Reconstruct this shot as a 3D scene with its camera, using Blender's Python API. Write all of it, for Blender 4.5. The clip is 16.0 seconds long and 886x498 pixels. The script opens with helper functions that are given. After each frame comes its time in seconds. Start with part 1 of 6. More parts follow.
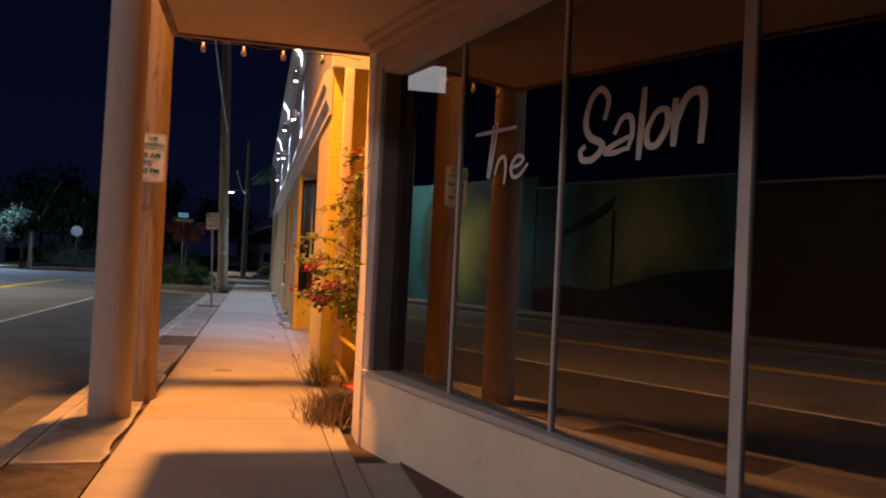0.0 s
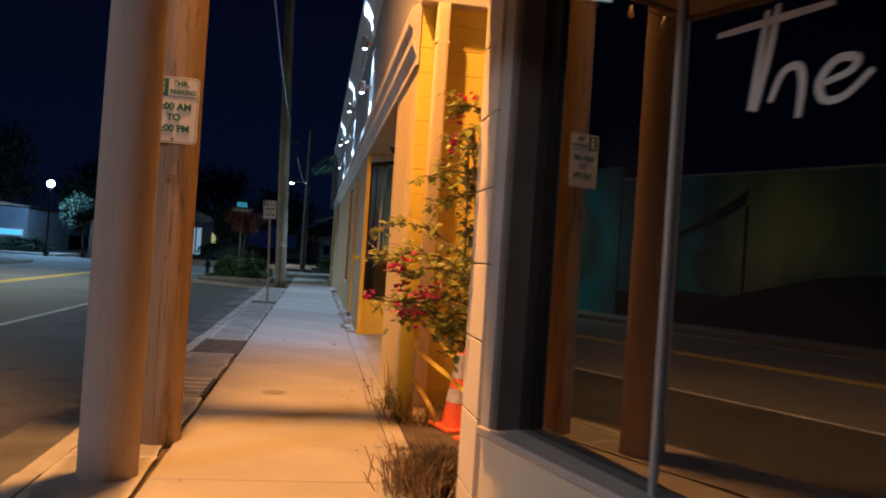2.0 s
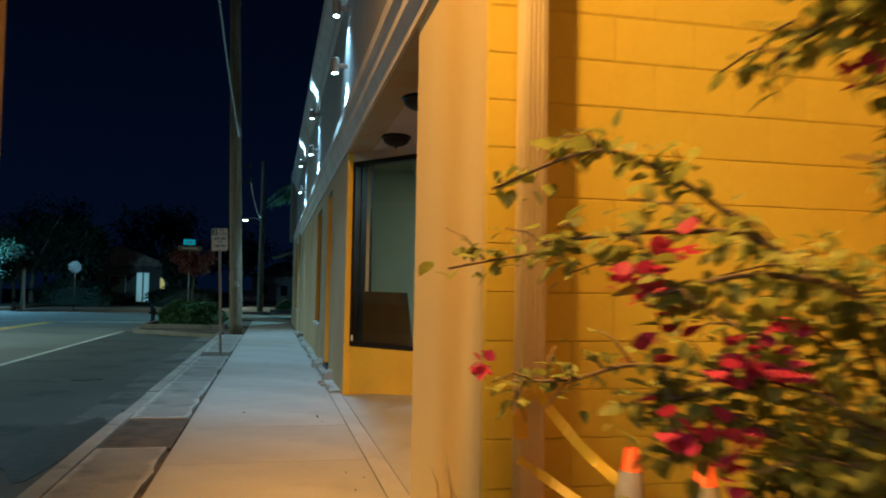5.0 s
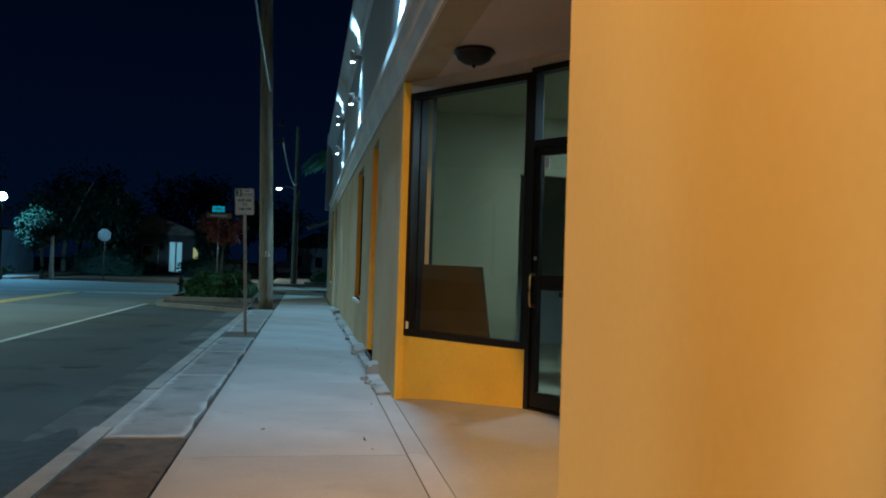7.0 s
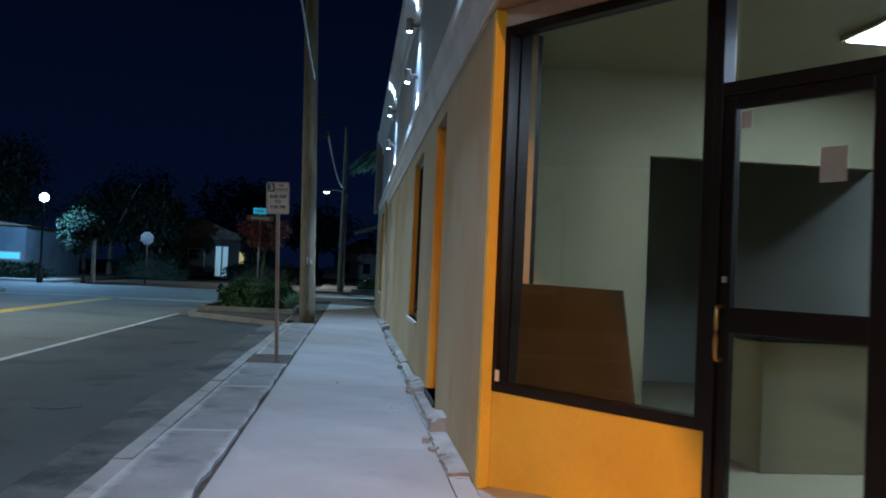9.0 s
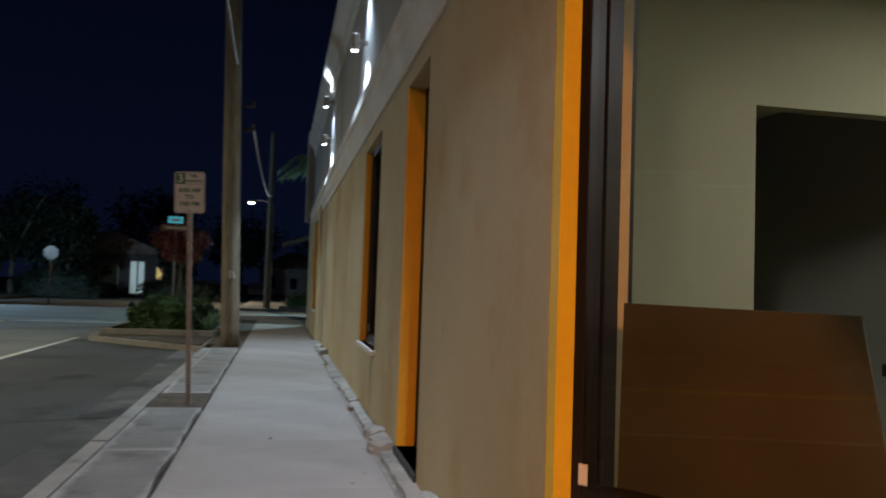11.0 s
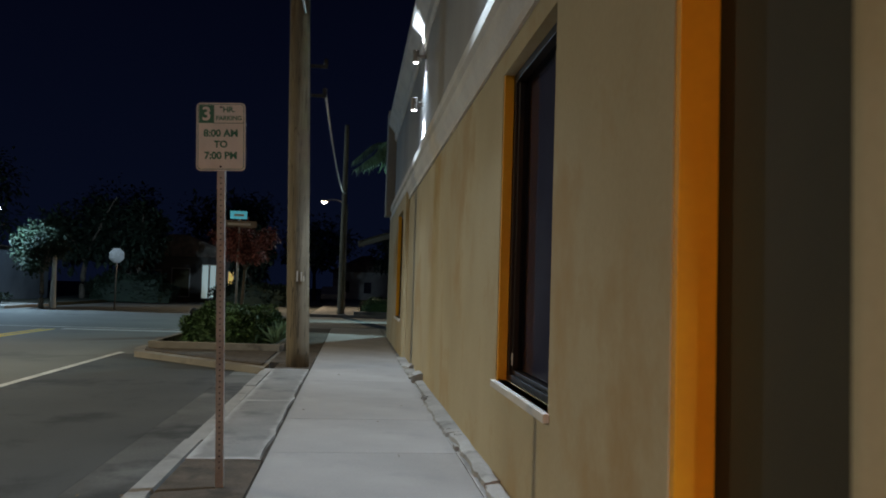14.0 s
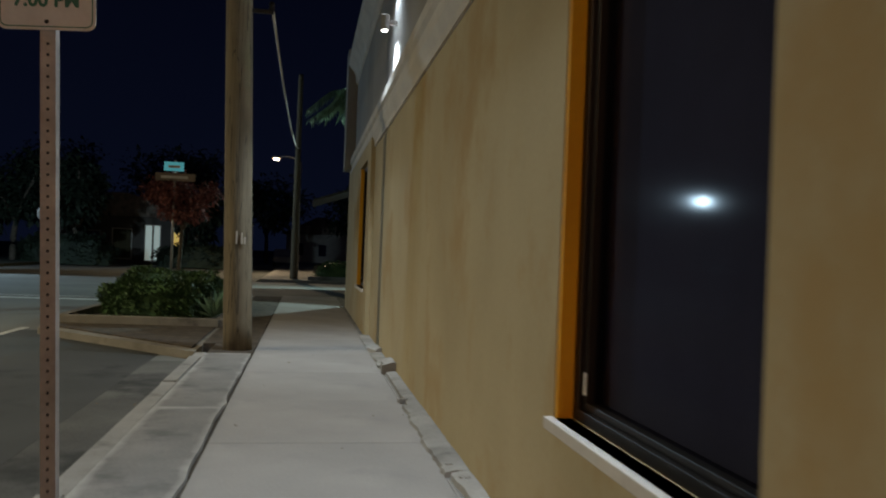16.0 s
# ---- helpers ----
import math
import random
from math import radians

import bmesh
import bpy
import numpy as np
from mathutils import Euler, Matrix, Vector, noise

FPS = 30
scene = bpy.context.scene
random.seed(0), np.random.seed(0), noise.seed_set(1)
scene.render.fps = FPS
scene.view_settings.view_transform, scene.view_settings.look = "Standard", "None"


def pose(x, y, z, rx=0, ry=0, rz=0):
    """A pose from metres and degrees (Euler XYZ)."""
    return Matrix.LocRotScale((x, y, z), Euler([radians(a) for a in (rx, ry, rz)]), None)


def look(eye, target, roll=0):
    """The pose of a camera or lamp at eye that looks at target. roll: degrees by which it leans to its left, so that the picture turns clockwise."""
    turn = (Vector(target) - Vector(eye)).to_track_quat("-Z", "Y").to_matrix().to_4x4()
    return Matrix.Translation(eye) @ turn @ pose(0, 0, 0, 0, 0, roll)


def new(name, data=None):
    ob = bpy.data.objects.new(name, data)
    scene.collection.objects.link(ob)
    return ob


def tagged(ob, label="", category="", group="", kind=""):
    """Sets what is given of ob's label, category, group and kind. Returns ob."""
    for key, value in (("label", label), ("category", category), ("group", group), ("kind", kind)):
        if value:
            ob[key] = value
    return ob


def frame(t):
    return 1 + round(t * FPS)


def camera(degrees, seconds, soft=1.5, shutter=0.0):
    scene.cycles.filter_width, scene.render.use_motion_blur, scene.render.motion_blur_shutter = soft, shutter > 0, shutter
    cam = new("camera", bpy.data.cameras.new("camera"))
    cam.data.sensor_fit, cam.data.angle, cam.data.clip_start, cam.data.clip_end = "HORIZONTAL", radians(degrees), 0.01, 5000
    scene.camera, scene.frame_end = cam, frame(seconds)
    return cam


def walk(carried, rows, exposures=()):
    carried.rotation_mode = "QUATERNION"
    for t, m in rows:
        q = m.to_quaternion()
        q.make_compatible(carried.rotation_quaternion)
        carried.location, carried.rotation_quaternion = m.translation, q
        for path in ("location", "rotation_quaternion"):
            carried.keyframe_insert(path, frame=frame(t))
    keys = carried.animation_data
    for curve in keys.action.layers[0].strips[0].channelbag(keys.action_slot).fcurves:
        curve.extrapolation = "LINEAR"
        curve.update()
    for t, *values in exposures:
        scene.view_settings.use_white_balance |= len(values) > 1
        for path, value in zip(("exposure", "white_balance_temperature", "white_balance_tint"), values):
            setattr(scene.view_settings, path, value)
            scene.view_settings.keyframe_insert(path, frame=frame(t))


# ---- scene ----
cam = camera(58.6, 16.0, soft=1.8, shutter=0.6)
PATH = [
    (0, (-0.756, -0.2, 1.418), (-0.297, 1.746, 1.458), 2.7),
    (0.5, (-0.707, 0.291, 1.413), (-0.218, 2.229, 1.49), 2.2),
    (1, (-0.712, 0.906, 1.435), (-0.311, 2.862, 1.542), 2.5),
    (1.5, (-0.757, 1.49, 1.417), (-0.391, 3.456, 1.461), 2.9),
    (2, (-0.778, 2.05, 1.412), (-0.46, 4.024, 1.433), 3.8),
    (2.5, (-0.861, 2.643, 1.413), (-0.566, 4.621, 1.463), 2.8),
    (3, (-0.892, 3.187, 1.398), (-0.581, 5.16, 1.5), 3.3),
    (3.5, (-0.958, 3.792, 1.402), (-0.571, 5.751, 1.506), 2.3),
    (4, (-0.924, 4.318, 1.374), (-0.496, 6.268, 1.489), 1.5),
    (4.5, (-0.953, 4.92, 1.354), (-0.518, 6.868, 1.479), 2.0),
    (5, (-0.908, 5.559, 1.298), (-0.486, 7.511, 1.411), 1.0),
    (5.2, (-0.956, 5.866, 1.307), (-0.572, 7.826, 1.408), 1.3),
    (7.3, (-0.839, 8.376, 1.291), (-0.499, 10.346, 1.335), 1.8),
    (7.5, (-0.822, 8.633, 1.336), (-0.467, 10.599, 1.436), 2.1),
    (8, (-0.841, 9.334, 1.344), (-0.568, 11.314, 1.415), 2.0),
    (8.5, (-0.81, 9.991, 1.344), (-0.574, 11.976, 1.406), 2.0),
    (8.7, (-0.814, 10.231, 1.364), (-0.594, 12.218, 1.42), 2.5),
    (10.8, (-0.939, 12.745, 1.333), (-0.595, 14.713, 1.427), 1.8),
    (11, (-0.939, 12.954, 1.339), (-0.538, 14.911, 1.439), 1.9),
    (11.5, (-0.983, 13.474, 1.351), (-0.525, 15.417, 1.471), 1.7),
    (12, (-1.011, 14.183, 1.334), (-0.787, 16.166, 1.463), 3.5),
    (12.5, (-1.061, 14.802, 1.339), (-0.871, 16.79, 1.448), 2.5),
    (13, (-1.035, 15.418, 1.32), (-0.83, 17.405, 1.427), 2.6),
    (13.5, (-1.063, 16.032, 1.315), (-0.851, 18.018, 1.42), 2.6),
    (14, (-1.045, 16.638, 1.329), (-0.821, 18.622, 1.433), 1.8),
    (14.5, (-1.016, 17.242, 1.343), (-0.759, 19.224, 1.416), 2.8),
    (15, (-1.016, 17.832, 1.345), (-0.675, 19.803, 1.35), 1.8),
    (15.5, (-1.003, 18.46, 1.352), (-0.627, 20.424, 1.355), 3.5),
    (16, (-1.04, 19.105, 1.358), (-0.7, 21.076, 1.373), 2.2),
]
# seconds, stops, kelvin and tint of the phone's automatic exposure
TONE = [(0.0, 0.16, 6450, 30), (1.0, 0.14, 5900, 18), (2.0, 0.10, 5400, 12), (3.0, 0.06, 5300, 0), (4.2, 0.0, 5500, -12), (5.0, -0.06, 5000, -18), (7.0, -0.08, 4600, -16), (8.0, 0.16, 4720, 0), (8.5, 0.20, 4750, 4),
        (11.0, 0.14, 6600, 14), (11.5, 0.22, 6400, 14), (12.5, 0.18, 6300, 10), (14.0, 0.15, 6900, 15), (14.5, 0.20, 7300, 19), (15.0, 0.12, 7700, 20), (16.0, 0.02, 7600, 15)]
walk(cam, [(t, look(eye, target, roll)) for t, eye, target, roll in PATH], TONE)

# ---- night sky ----
world = bpy.data.worlds.new("night")
scene.world = world
world.use_nodes = True
wn = world.node_tree
bg = wn.nodes["Background"]
sky_ramp = wn.nodes.new("ShaderNodeValToRGB")
sky_co = wn.nodes.new("ShaderNodeTexCoord")
sky_sep = wn.nodes.new("ShaderNodeSeparateXYZ")
wn.links.new(sky_co.outputs["Generated"], sky_sep.inputs[0])
wn.links.new(sky_sep.outputs["Z"], sky_ramp.inputs[0])
wn.links.new(sky_ramp.outputs[0], bg.inputs["Color"])
sky_ramp.color_ramp.elements[0].position = 0.0
sky_ramp.color_ramp.elements[0].color = (0.0019, 0.0036, 0.0115, 1)
sky_ramp.color_ramp.elements[1].position = 0.45
sky_ramp.color_ramp.elements[1].color = (0.0006, 0.0010, 0.0045, 1)
bg.inputs["Strength"].default_value = 1.0


# ---- lamps ----
def spot(name, eye, target, watts, colour, degrees, blend=0.6, radius=0.08):
    data = bpy.data.lights.new(name, "SPOT")
    data.energy, data.color, data.spot_size, data.spot_blend, data.shadow_soft_size = watts, colour, radians(degrees), blend, radius
    ob = new(name, data)
    ob.matrix_world = look(eye, target)
    return ob


def bulb(name, eye, watts, colour, radius=0.1):
    data = bpy.data.lights.new(name, "POINT")
    data.energy, data.color, data.shadow_soft_size = watts, colour, radius
    ob = new(name, data)
    ob.location = eye
    return ob


SODIUM = (1.0, 0.39, 0.07)
COOL = (0.54, 0.77, 1.0)
NEUTRAL = (1.0, 0.93, 0.86)
SODIUM_AT = (-1.65, 7.45, 7.53)
spot("sodium_light", SODIUM_AT, (-1.3, 7.6, 0), 5700, SODIUM, 156, 1.0, 0.13)
spot("far_side_light", (-13.3, 28.0, 8.50), (-11.6, 27.5, 0.0), 3400, (1.0, 0.98, 0.74), 140, 0.8, 0.16)
# Added fill for the salon front from an assumed, unseen lamp
spot("far_side_light", (-13.3, -3.0, 8.50), (-10.3, 0.5, 0.0), 2700, NEUTRAL, 148, 1.0, 0.9)
bulb("globe_light", (-17.1, 53.9, 4.35), 2200, (0.42, 0.72, 1.0), 0.2)
spot("distant_light", (-2.9, 64.0, 6.2), (-3.6, 62.0, 0), 1300, (1.0, 0.86, 0.6), 150, 0.5, 0.15)
spot("corner_light", (4.5, 47.0, 6.4), (0.0, 42.0, 0), 6500, (0.50, 0.86, 0.95), 140, 0.5, 0.12)


# ---- materials ----
def nodes_of(m):
    m.use_nodes = True
    return m.node_tree.nodes, m.node_tree.links


def surface(name, colour, other=None, rough=0.8, metal=0.0, scale=3.0, fine=60.0, bump=0.15, stretch=(1, 1, 1), spread=0.5, wear=None, wear_at=0.62, wear_scale=1.3, island=0.0, specular=0.4, through_light=0.0, cracks=None, margin=None):
    """Two scales of noise between two colours, a wear colour in patches and fine relief."""
    m = bpy.data.materials.new(name)
    n, l = nodes_of(m)
    b = n["Principled BSDF"]
    co = n.new("ShaderNodeTexCoord")
    mp = n.new("ShaderNodeMapping")
    mp.inputs["Scale"].default_value = stretch
    l.new(co.outputs["Object"], mp.inputs["Vector"])
    big, small = n.new("ShaderNodeTexNoise"), n.new("ShaderNodeTexNoise")
    for t, s, d in ((big, scale, 6), (small, fine, 4)):
        t.inputs["Scale"].default_value, t.inputs["Detail"].default_value = s, d
        l.new(mp.outputs[0], t.inputs["Vector"])
    add = n.new("ShaderNodeMath")
    add.operation = "MULTIPLY_ADD"
    add.inputs[1].default_value = 0.35
    l.new(small.outputs["Fac"], add.inputs[0])
    l.new(big.outputs["Fac"], add.inputs[2])
    ramp = n.new("ShaderNodeValToRGB")
    e = ramp.color_ramp.elements
    e[0].position, e[1].position = 0.68 - spread * 0.35, 0.68 + spread * 0.35
    other = other or tuple(c * 0.72 for c in colour)
    e[0].color, e[1].color = (*other, 1), (*colour, 1)
    l.new(add.outputs[0], ramp.inputs[0])
    out = ramp.outputs[0]
    if wear:
        w = n.new("ShaderNodeTexNoise")
        w.inputs["Scale"].default_value, w.inputs["Detail"].default_value, w.inputs["Roughness"].default_value = wear_scale, 8, 0.65
        l.new(mp.outputs[0], w.inputs["Vector"])
        wr = n.new("ShaderNodeValToRGB")
        wr.color_ramp.elements[0].position, wr.color_ramp.elements[1].position = wear_at - 0.06, wear_at + 0.06
        l.new(w.outputs["Fac"], wr.inputs[0])
        mix = n.new("ShaderNodeMix")
        mix.data_type = "RGBA"
        l.new(wr.outputs[0], mix.inputs["Factor"])
        l.new(out, mix.inputs["A"])
        mix.inputs["B"].default_value = (*wear, 1)
        out = mix.outputs["Result"]
    if cracks:
        # thin dark splits along the contour lines of a stretched noise
        c_scale, c_stretch, c_width, c_colour = cracks
        cm, cn = n.new("ShaderNodeMapping"), n.new("ShaderNodeTexNoise")
        cm.inputs["Scale"].default_value = c_stretch
        cn.inputs["Scale"].default_value, cn.inputs["Detail"].default_value = c_scale, 5
        l.new(co.outputs["Object"], cm.inputs["Vector"])
        l.new(cm.outputs[0], cn.inputs["Vector"])
        off, mag, cr = n.new("ShaderNodeMath"), n.new("ShaderNodeMath"), n.new("ShaderNodeMapRange")
        off.operation, off.inputs[1].default_value, mag.operation = "SUBTRACT", 0.5, "ABSOLUTE"
        l.new(cn.outputs["Fac"], off.inputs[0])
        l.new(off.outputs[0], mag.inputs[0])
        cr.inputs["From Min"].default_value, cr.inputs["From Max"].default_value = 0.0, c_width
        cr.inputs["To Min"].default_value, cr.inputs["To Max"].default_value = 0.85, 0.0
        l.new(mag.outputs[0], cr.inputs["Value"])
        cmix = n.new("ShaderNodeMix")
        cmix.data_type = "RGBA"
        l.new(cr.outputs[0], cmix.inputs["Factor"])
        l.new(out, cmix.inputs["A"])
        cmix.inputs["B"].default_value = (*c_colour, 1)
        out = cmix.outputs["Result"]
    if margin:
        # a wandering cleaner or dirtier border along the edges of a slab
        m_w, m_d, m_width, m_colour = margin
        ms_, ma, mb = n.new("ShaderNodeSeparateXYZ"), n.new("ShaderNodeMath"), n.new("ShaderNodeMath")
        l.new(co.outputs["Generated"], ms_.inputs[0])
        ends = []
        for axis, size in (("X", m_w), ("Y", m_d)):
            a, b2, c = n.new("ShaderNodeMath"), n.new("ShaderNodeMath"), n.new("ShaderNodeMath")
            a.operation, a.inputs[1].default_value = "SUBTRACT", 0.5
            b2.operation = "ABSOLUTE"
            c.operation, c.inputs[1].default_value, c.inputs[2].default_value = "MULTIPLY_ADD", -size, size / 2
            l.new(ms_.outputs[axis], a.inputs[0])
            l.new(a.outputs[0], b2.inputs[0])
            l.new(b2.outputs[0], c.inputs[0])
            ends.append(c.outputs[0])
        ma.operation = "MINIMUM"
        l.new(ends[0], ma.inputs[0])
        l.new(ends[1], ma.inputs[1])
        mn_, mg = n.new("ShaderNodeTexNoise"), n.new("ShaderNodeNewGeometry")
        mn_.inputs["Scale"].default_value, mn_.inputs["Detail"].default_value = 3.5, 6
        l.new(mg.outputs["Position"], mn_.inputs["Vector"])
        mb.operation, mb.inputs[1].default_value = "MULTIPLY_ADD", m_width * 2.2
        l.new(mn_.outputs["Fac"], mb.inputs[0])
        l.new(ma.outputs[0], mb.inputs[2])
        mm = n.new("ShaderNodeMapRange")
        mm.inputs["From Min"].default_value, mm.inputs["From Max"].default_value = m_width * 1.15, m_width * 2.0
        mm.inputs["To Min"].default_value, mm.inputs["To Max"].default_value = 0.8, 0.0
        l.new(mb.outputs[0], mm.inputs["Value"])
        mx = n.new("ShaderNodeMix")
        mx.data_type = "RGBA"
        l.new(mm.outputs[0], mx.inputs["Factor"])
        l.new(out, mx.inputs["A"])
        mx.inputs["B"].default_value = (*m_colour, 1)
        out = mx.outputs["Result"]
    if island:
        info = n.new("ShaderNodeObjectInfo")
        geo = n.new("ShaderNodeNewGeometry")
        both = n.new("ShaderNodeMath")
        l.new(info.outputs["Random"], both.inputs[0])
        l.new(geo.outputs["Random Per Island"], both.inputs[1])
        fr = n.new("ShaderNodeMath")
        fr.operation = "FRACT"
        l.new(both.outputs[0], fr.inputs[0])
        mr = n.new("ShaderNodeMapRange")
        mr.inputs["To Min"].default_value, mr.inputs["To Max"].default_value = 1 - island, 1 + island
        l.new(fr.outputs[0], mr.inputs["Value"])
        hsv = n.new("ShaderNodeHueSaturation")
        l.new(mr.outputs[0], hsv.inputs["Value"])
        l.new(out, hsv.inputs["Color"])
        out = hsv.outputs[0]
    l.new(out, b.inputs["Base Color"])
    b.inputs["Roughness"].default_value, b.inputs["Metallic"].default_value = rough, metal
    b.inputs["Specular IOR Level"].default_value = specular
    if bump:
        bp = n.new("ShaderNodeBump")
        bp.inputs["Strength"].default_value, bp.inputs["Distance"].default_value = bump, 0.02
        l.new(add.outputs[0], bp.inputs["Height"])
        l.new(bp.outputs[0], b.inputs["Normal"])
    if through_light:
        tl, ms = n.new("ShaderNodeBsdfTranslucent"), n.new("ShaderNodeMixShader")
        ms.inputs[0].default_value = through_light
        l.new(out, tl.inputs["Color"])
        l.new(b.outputs[0], ms.inputs[1])
        l.new(tl.outputs[0], ms.inputs[2])
        l.new(ms.outputs[0], n["Material Output"].inputs["Surface"])
    return m


def glow(name, colour, strength):
    m = bpy.data.materials.new(name)
    n, l = nodes_of(m)
    b = n["Principled BSDF"]
    b.inputs["Base Color"].default_value = (*colour, 1)
    b.inputs["Emission Color"].default_value = (*colour, 1)
    b.inputs["Emission Strength"].default_value = strength
    return m


def pane(name, tint, ior=1.5, rough=0.0, film=0.0):
    """Clear glass: a tinted way through and a mirror by Fresnel, softened in part by a dusty film."""
    m = bpy.data.materials.new(name)
    n, l = nodes_of(m)
    n.remove(n["Principled BSDF"])
    tr, gl, fr, mix = n.new("ShaderNodeBsdfTransparent"), n.new("ShaderNodeBsdfGlossy"), n.new("ShaderNodeFresnel"), n.new("ShaderNodeMixShader")
    tr.inputs["Color"].default_value = (*tint, 1)
    gl.inputs["Roughness"].default_value = rough
    fr.inputs["IOR"].default_value = ior
    l.new(fr.outputs[0], mix.inputs[0])
    l.new(tr.outputs[0], mix.inputs[1])
    gloss = gl.outputs[0]
    if film:
        soft, both = n.new("ShaderNodeBsdfGlossy"), n.new("ShaderNodeMixShader")
        soft.inputs["Roughness"].default_value = film
        both.inputs[0].default_value = 0.88
        l.new(gl.outputs[0], both.inputs[1])
        l.new(soft.outputs[0], both.inputs[2])
        gloss = both.outputs[0]
    l.new(gloss, mix.inputs[2])
    l.new(mix.outputs[0], n["Material Output"].inputs["Surface"])
    return m


M = {}
M["walk"] = surface("sidewalk_concrete", (0.37, 0.338, 0.312), (0.275, 0.253, 0.234), 0.9, scale=1.1, fine=45, bump=0.12, spread=0.7, wear=(0.27, 0.25, 0.235), wear_at=0.60, wear_scale=0.9, island=0.05, margin=(1.52, 30.0, 0.10, (0.29, 0.27, 0.25)))
M["strip"] = surface("kerb_strip_concrete", (0.27, 0.25, 0.23), (0.15, 0.142, 0.133), 0.92, scale=1.6, fine=40, bump=0.2, spread=0.8, wear=(0.12, 0.115, 0.108), wear_at=0.56, wear_scale=1.3, island=0.08, margin=(0.578, 2.6, 0.075, (0.39, 0.365, 0.335)))
M["kerb"] = surface("kerb_concrete", (0.37, 0.345, 0.31), (0.22, 0.205, 0.187), 0.9, scale=2.5, fine=50, bump=0.25, spread=0.7, wear=(0.15, 0.138, 0.125), wear_at=0.60, island=0.1)
M["old_kerb"] = surface("old_kerb_concrete", (0.27, 0.24, 0.20), (0.17, 0.15, 0.125), 0.92, scale=2.5, fine=50, bump=0.25, spread=0.7, wear=(0.11, 0.095, 0.08), wear_at=0.60)
M["car_paint"] = surface("pale_grey_car_paint", (0.42, 0.43, 0.43), (0.38, 0.39, 0.39), 0.3, scale=2, bump=0.0)
M["gutter"] = surface("gutter_concrete", (0.125, 0.12, 0.11), (0.06, 0.058, 0.053), 0.9, scale=1.2, fine=40, bump=0.2, wear=(0.03, 0.03, 0.028), wear_at=0.54, wear_scale=0.7)
M["asphalt"] = surface("asphalt", (0.165, 0.165, 0.15), (0.115, 0.115, 0.105), 0.88, scale=0.5, fine=90, bump=0.25, spread=0.8, wear=(0.075, 0.075, 0.07), wear_at=0.63, wear_scale=0.35)
M["dark_asphalt"] = surface("parking_lane_asphalt", (0.070, 0.070, 0.066), (0.042, 0.042, 0.040), 0.85, scale=0.6, fine=90, bump=0.3, spread=0.8, wear=(0.022, 0.022, 0.022), wear_at=0.60, wear_scale=0.8)
M["ground"] = surface("dark_ground", (0.05, 0.052, 0.035), (0.03, 0.034, 0.022), 1.0, scale=0.8, fine=20)
M["dirt"] = surface("dirt", (0.105, 0.078, 0.056), (0.055, 0.042, 0.031), 1.0, scale=5, fine=50, bump=0.6, wear=(0.04, 0.032, 0.024), wear_at=0.58, wear_scale=4)
M["white_line"] = surface("white_road_paint", (0.62, 0.62, 0.60), (0.40, 0.40, 0.39), 0.8, scale=3, fine=40, wear=(0.2, 0.2, 0.2), wear_at=0.64, wear_scale=6)
M["yellow_line"] = surface("yellow_road_paint", (0.80, 0.55, 0.03), (0.62, 0.42, 0.03), 0.8, scale=3, fine=40, wear=(0.2, 0.15, 0.06), wear_at=0.64, wear_scale=6)
M["stucco"] = surface("tan_stucco", (0.475, 0.38, 0.222), (0.375, 0.29, 0.16), 0.85, scale=0.9, fine=35, bump=0.10, spread=0.8, stretch=(1, 1, 0.8), wear=(0.385, 0.262, 0.118), wear_at=0.57, wear_scale=0.8)
# Lighter than the tan stucco: the sodium lamp's brightness on the pier is painted in
M["ochre"] = surface("lamplit_stucco", (0.70, 0.55, 0.235), (0.61, 0.47, 0.185), 0.85, scale=0.9, fine=35, bump=0.03, spread=0.8, stretch=(1, 1, 0.7), wear=(0.66, 0.50, 0.20), wear_at=0.60, wear_scale=0.8)
M["jamb"] = surface("dull_inner_jamb", (0.15, 0.125, 0.105), (0.11, 0.09, 0.078), 0.6, scale=3, bump=0.04)
M["upper"] = surface("grey_upper_stucco", (0.37, 0.345, 0.325), (0.30, 0.28, 0.262), 0.85, scale=0.8, fine=35, bump=0.10, stretch=(1, 1, 0.4))
M["mustard"] = surface("mustard_paint", (0.76, 0.59, 0.03), (0.66, 0.50, 0.025), 0.65, scale=1.4, fine=30, bump=0.10, spread=0.7, wear=(0.60, 0.45, 0.03), wear_at=0.66, wear_scale=1.5, island=0.03)
M["orange"] = surface("orange_trim_paint", (0.80, 0.37, 0.015), (0.70, 0.31, 0.015), 0.6, scale=2, fine=30, bump=0.06)
M["gold"] = surface("golden_wall_paint", (0.80, 0.52, 0.025), (0.70, 0.44, 0.02), 0.6, scale=2, fine=30, bump=0.08, wear=(0.62, 0.40, 0.03), wear_at=0.66, wear_scale=1.5)
M["trim"] = surface("pale_trim_paint", (0.62, 0.565, 0.495), (0.50, 0.45, 0.395), 0.7, scale=2, fine=30, bump=0.06, wear=(0.40, 0.36, 0.31), wear_at=0.68)
M["cream"] = surface("cream_block_paint", (0.80, 0.70, 0.52), (0.70, 0.61, 0.46), 0.75, scale=1.5, fine=45, bump=0.12, island=0.03, wear=(0.5, 0.44, 0.34), wear_at=0.7)
M["soffit"] = surface("canopy_soffit_paint", (0.58, 0.45, 0.36), (0.50, 0.38, 0.30), 0.8, scale=1.2, fine=30, bump=0.05)
M["fascia"] = surface("weathered_fascia", (0.30, 0.22, 0.17), (0.16, 0.12, 0.09), 0.85, scale=3, fine=40, bump=0.2)
